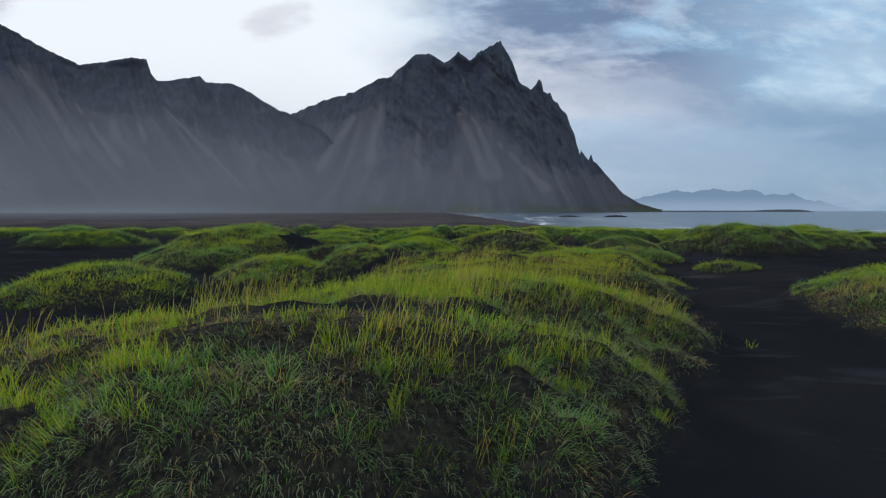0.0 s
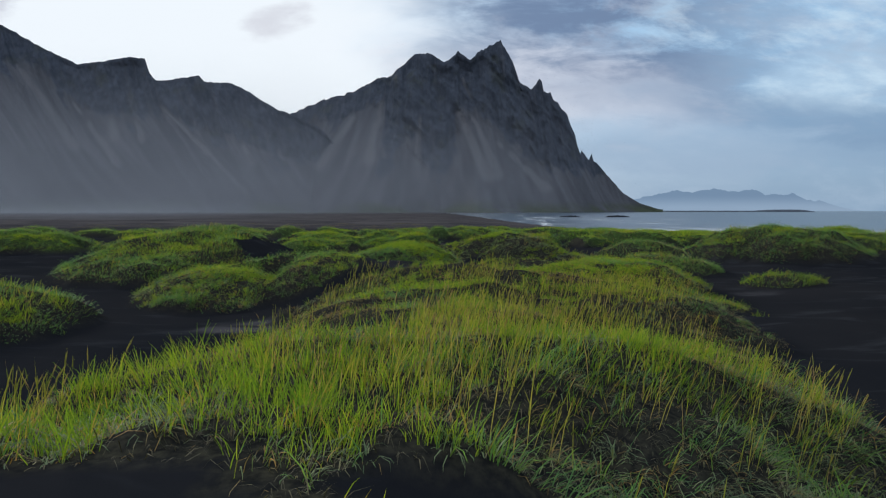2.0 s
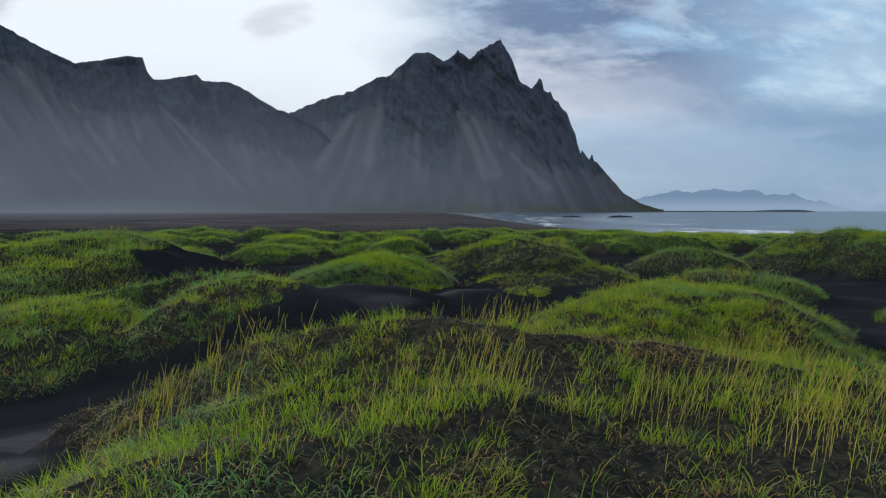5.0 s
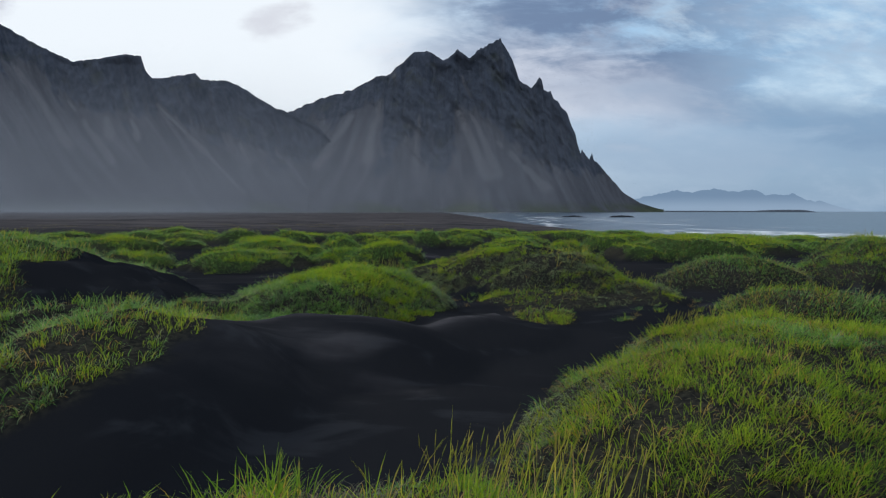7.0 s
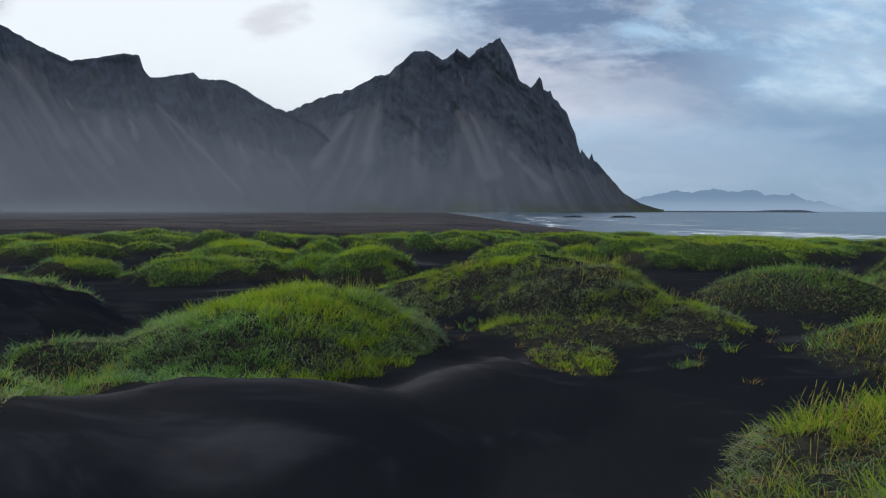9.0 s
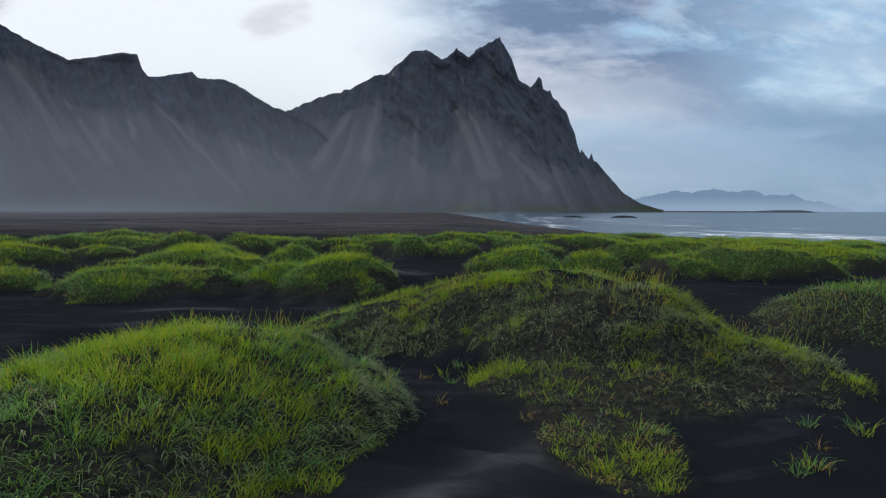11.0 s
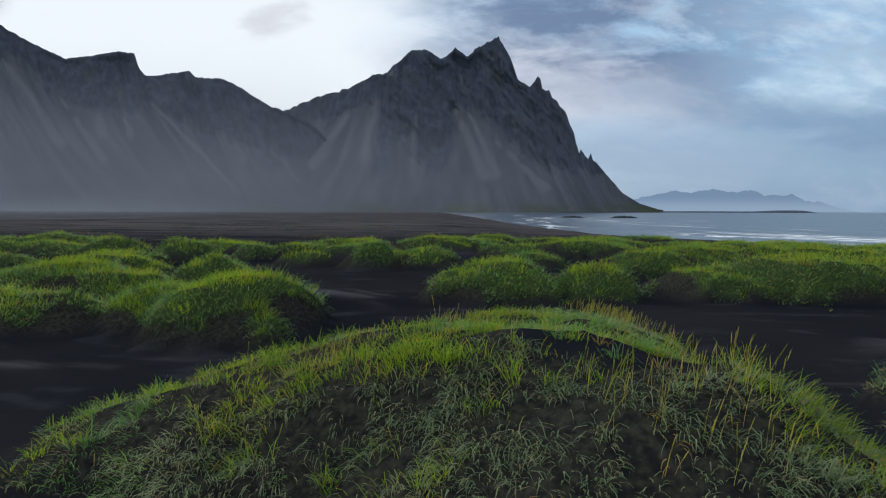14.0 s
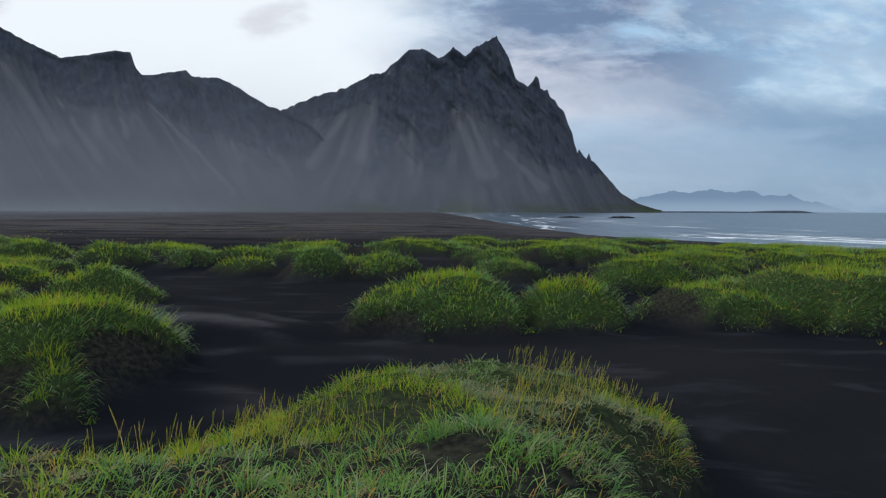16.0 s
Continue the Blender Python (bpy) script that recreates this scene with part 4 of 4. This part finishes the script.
        withered = pick < dry * (1 - 0.75 * lush) * (1 - 0.7 * full_grown) * (1 + 0.5 * step(y, 16.5, 18.5) * (k == 0)) * (1 - 0.6 * step(x, 1.0, 2.5) * (y < 15)) * np.clip(2.4 * fbm(x * 0.45, y * 0.45, 88, 3) - 0.65 + 0.9 * np.clip(0.5 - thin, 0, 1), 0.05, 1.6)
        lng = rg.uniform(0.20, 0.52, len(x)) * (0.5 + 0.85 * luck[:, 3]) * (0.75 + 0.5 * fbm(x * 0.6, y * 0.6, 93, 2)) * np.clip(0.6 + 2.5 * c, 0.5, 1) * (1 + 0.2 * lush + 0.25 * full_grown * (k == 0)) * (1 - 0.25 * (1 - full_grown) * (density == 1.2))
        low = step(y, 16.5, 18.5) * (k == 0)       # shorter, more curled grass on the far part of the first dune
        lng = lng * (1 - 0.15 * low)
        wid = rg.uniform(0.006, 0.013, len(x)) * fat
        pick = np.where(rg.random(len(x)) < 0.8, 1 - luck[:, 2], rg.random(len(x)))
        if ahead > 10:       # whole patches of one colour
            pick = 0.35 + 0.3 * pick
        # yellower on gentle tops: sunlit crests put into the grass colour
        sunny = ~withered & (pick < (gold + 0.5 * lush) * np.clip(5.5 * fbm(x * 0.4, y * 0.4, 55, 3) - 2.2, 0, 1.5) * np.maximum(1.5 - 1.7 * np.clip(steep, 0, 1), 0.12) + (0.75 * gold * np.clip(0.9 - 1.8 * steep, 0, 1) if ahead > 10 else 0.0))
        for (px_, py_, ra, rb) in GOLDEN:
            sunny |= ~withered & (ell(x, y, px_, py_, ra, rb, 0.0) + 0.8 * (fbm(x, y, 66, 2) - 0.5) < 1) & (pick < 0.45)
        pick = np.where(rg.random(len(x)) < 0.8, luck[:, 1], rg.random(len(x)))
        # real curled tufts, plus the shaded look of steep faces put into colour
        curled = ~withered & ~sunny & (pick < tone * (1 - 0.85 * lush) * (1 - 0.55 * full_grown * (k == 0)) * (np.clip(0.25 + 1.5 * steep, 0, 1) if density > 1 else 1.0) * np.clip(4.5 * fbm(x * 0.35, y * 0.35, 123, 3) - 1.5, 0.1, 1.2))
        g = ~withered & ~sunny & ~curled
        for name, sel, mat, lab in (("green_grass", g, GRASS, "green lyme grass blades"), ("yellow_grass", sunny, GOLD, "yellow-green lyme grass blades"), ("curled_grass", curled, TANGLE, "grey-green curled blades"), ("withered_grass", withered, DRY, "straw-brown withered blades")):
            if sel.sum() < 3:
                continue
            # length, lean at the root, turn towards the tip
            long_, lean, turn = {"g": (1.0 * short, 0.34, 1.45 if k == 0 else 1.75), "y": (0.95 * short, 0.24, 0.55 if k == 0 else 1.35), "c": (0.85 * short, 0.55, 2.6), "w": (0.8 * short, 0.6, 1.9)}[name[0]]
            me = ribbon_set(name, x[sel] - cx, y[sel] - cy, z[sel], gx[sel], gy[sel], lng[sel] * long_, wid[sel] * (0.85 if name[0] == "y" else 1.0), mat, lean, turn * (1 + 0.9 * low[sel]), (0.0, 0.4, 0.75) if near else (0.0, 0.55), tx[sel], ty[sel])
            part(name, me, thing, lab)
        # short curled litter between the living tufts
        if near and dry >= 0.35:
            x, y, z, c, w, tx, ty, _ = scatter(area * (190 if density < 1 else 60), 5, 0.05)
            keep = (w == k) & (c > 0.04)
            x, y, z, tx, ty = x[keep], y[keep], z[keep], tx[keep], ty[keep]
            gx, gy = slope(x, y)
            me = ribbon_set("litter", x - cx, y - cy, z, gx, gy, rg.uniform(0.10, 0.28, len(x)), rg.uniform(0.005, 0.009, len(x)), LITTER, 0.7, 2.2, (0.0, 0.5), tx, ty)
            part("grass_litter", me, thing, "short dark brown dead grass litter")
        # ripening spikes stand above the leaves, mostly along the crest
        x, y, z, c, w, _, _, _ = scatter(area * 30.0 * stalks * (1.0 if ahead < 18 else 0.3))
        gx, gy = slope(x, y)
        crowd = fbm(x * 0.5, y * 0.5, 101, 3)
        for (px_, py_, ra, rb) in STANDS:
            crowd = crowd + 0.18 * (ell(x, y, px_, py_, ra, rb, 0.0) < 1)
        keep = (w == k) & (c > 0.10) & (np.hypot(gx, gy) < (0.75 if k == 0 else 0.55)) & (rg.random(len(x)) < np.clip(10 * crowd - 5.9, 0, 1))
        if keep.sum() > 3:
            x, y, z = x[keep], y[keep], z[keep]
            n = len(x)
            lng = rg.uniform(0.35, 0.80, n) * (0.98 if k == 0 else 0.52)
            az = rg.normal(-0.3, 1.0, n)
            lean = np.stack([np.cos(az), np.sin(az), np.zeros(n)], 1) * rg.uniform(0.02, 0.32, n)[:, None]
            up = np.array([0, 0, 1.0]) + lean
            up /= np.linalg.norm(up, axis=1)[:, None]
            a2 = rg.uniform(0, 2 * np.pi, n)
            side = np.stack([np.cos(a2), np.sin(a2), np.zeros(n)], 1)
            root = np.stack([x - cx, y - cy, z], 1)
            curv = rg.uniform(0.0, 0.25, n)
            bend = lean / (np.linalg.norm(lean, axis=1)[:, None] + 1e-6)
            me = strips("stems", root, up, side, bend, lng, rg.uniform(0.004, 0.007, n) * (1.3 if k == 0 else 1.0) * fat, SPIKE, curv, 0.2 * curv, (0.0, 0.5))
            part("stem_growth", me, thing, "thin straw-coloured stems")
            s = 0.68
            top = root + lng[:, None] * (s * up + (curv * s * s)[:, None] * bend)
            top[:, 2] -= lng * 0.2 * curv * s * s
            d2 = up + (2 * curv * 0.8)[:, None] * bend
            d2 /= np.linalg.norm(d2, axis=1)[:, None]
            me = spindles(top, d2, side, rg.uniform(0.12, 0.22, n), rg.uniform(0.0040, 0.0065, n) * fat)
            part("seed_head_growth", me, thing, "slender ripening straw-yellow seed spikes")


def spindles(root, way, side, length, radius):
    """Four-sided spindle for each seed spike."""
    n = len(root)
    other = np.cross(way, side)
    rows = [root]
    for s, r in ((0.3, 1.0), (0.75, 0.7)):
        for a_, b_ in ((1, 0), (0, 1), (-1, 0), (0, -1)):
            rows.append(root + (length * s)[:, None] * way + (radius * r)[:, None] * (a_ * side + b_ * other))
    rows.append(root + length[:, None] * way)
    verts = np.stack(rows, 1).reshape(-1, 3)
    per = len(rows)
    tris = []
    for i in range(4):
        j = (i + 1) % 4
        tris += [(0, 1 + j, 1 + i), (1 + i, 1 + j, 5 + j), (1 + i, 5 + j, 5 + i), (9, 5 + i, 5 + j)]
    idx = (np.arange(n)[:, None, None] * per + np.array(tris)[None]).reshape(-1, 3)
    return mesh_from("seed_spikes", verts, idx, SPIKE)


build_hummocks()


# ---- small tufts on the open sand ----
def tuft(label, n, size, mat):
    az = rg.uniform(0, 2 * np.pi, n)
    r = np.abs(rg.normal(0, 0.09 * size, n))
    x, y = r * np.cos(az), r * np.sin(az)
    flat = np.zeros(n)
    me = ribbon_set("grass_tuft", x, y, flat, flat, flat, rg.uniform(0.10, 0.34, n) * size, rg.uniform(0.006, 0.011, n) * size, mat, 0.45, 1.5, (0.0, 0.5), np.cos(az), np.sin(az))
    return tagged(new("grass_tuft", me), label, "grass tuft", "tufts on the sand")


def build_tufts():
    kinds = [tuft("small lone tuft of green grass on black sand", 26, 1.0, GRASS), tuft("small straw-coloured tuft of grass on black sand", 18, 0.9, DRY),
             tuft("small yellow-green tuft of grass on black sand", 22, 1.1, GOLD)]
    spots = [(2.6, 47.6), (2.2, 45.3), (3.2, 46.8), (2.9, 48.6), (3.6, 44.6), (6.9, 42.6), (8.3, 43.8), (9.7, 44.6), (10.8, 27.6)]
    r2 = np.random.default_rng(3)
    for cx, cy, sx, sy, n in ((2.6, 47.8, 0.7, 1.4, 9), (5.4, 49.5, 0.45, 0.8, 12), (7.4, 43.2, 1.6, 0.7, 8), (-5.2, 33.4, 0.7, 1.8, 9), (6.8, 16.0, 0.7, 5.0, 3), (11.2, 46.2, 1.2, 0.8, 5)):
        spots += [(cx + sx * r2.normal(), cy + sy * r2.normal()) for _ in range(n)]
    made = 0
    for i, (x, y) in enumerate(spots):
        z, c, w = land(np.array([x]), np.array([y]), True)
        if c[0] > 0.12:
            continue
        m = pose(x, y, float(z[0]), 0, 0, r2.uniform(0, 360))
        base = kinds[i % 3]
        if made < 3 and base.location.length == 0:
            base.matrix_basis = m
        else:
            copy_thing(base, m)
        made += 1
    # clumps of grass far out on the plain
    x, y = r2.uniform(-95, 30, 90), r2.uniform(100, 185, 90)
    on = x < shore(y) - 40
    x, y, big = np.repeat(x[on], 130), np.repeat(y[on], 130), np.repeat(r2.uniform(0.5, 1.5, on.sum()), 130)
    n = len(x)
    off = r2.normal(0, 1, (2, n)) * np.array([[1.0], [0.7]]) * big
    x, y = x + off[0], y + off[1]
    flat = np.zeros(n)
    me = ribbon_set("clumps", x, y, land(x, y), flat, flat, r2.uniform(0.14, 0.34, n) * big, r2.uniform(0.03, 0.05, n), LITTER, 0.5, 1.6, (0.0, 0.5), off[0], off[1])
    tagged(new("grass_clumps", me), "dull olive-brown grass clumps far out on the sand plain", "grass", kind="stuff")



build_tufts()
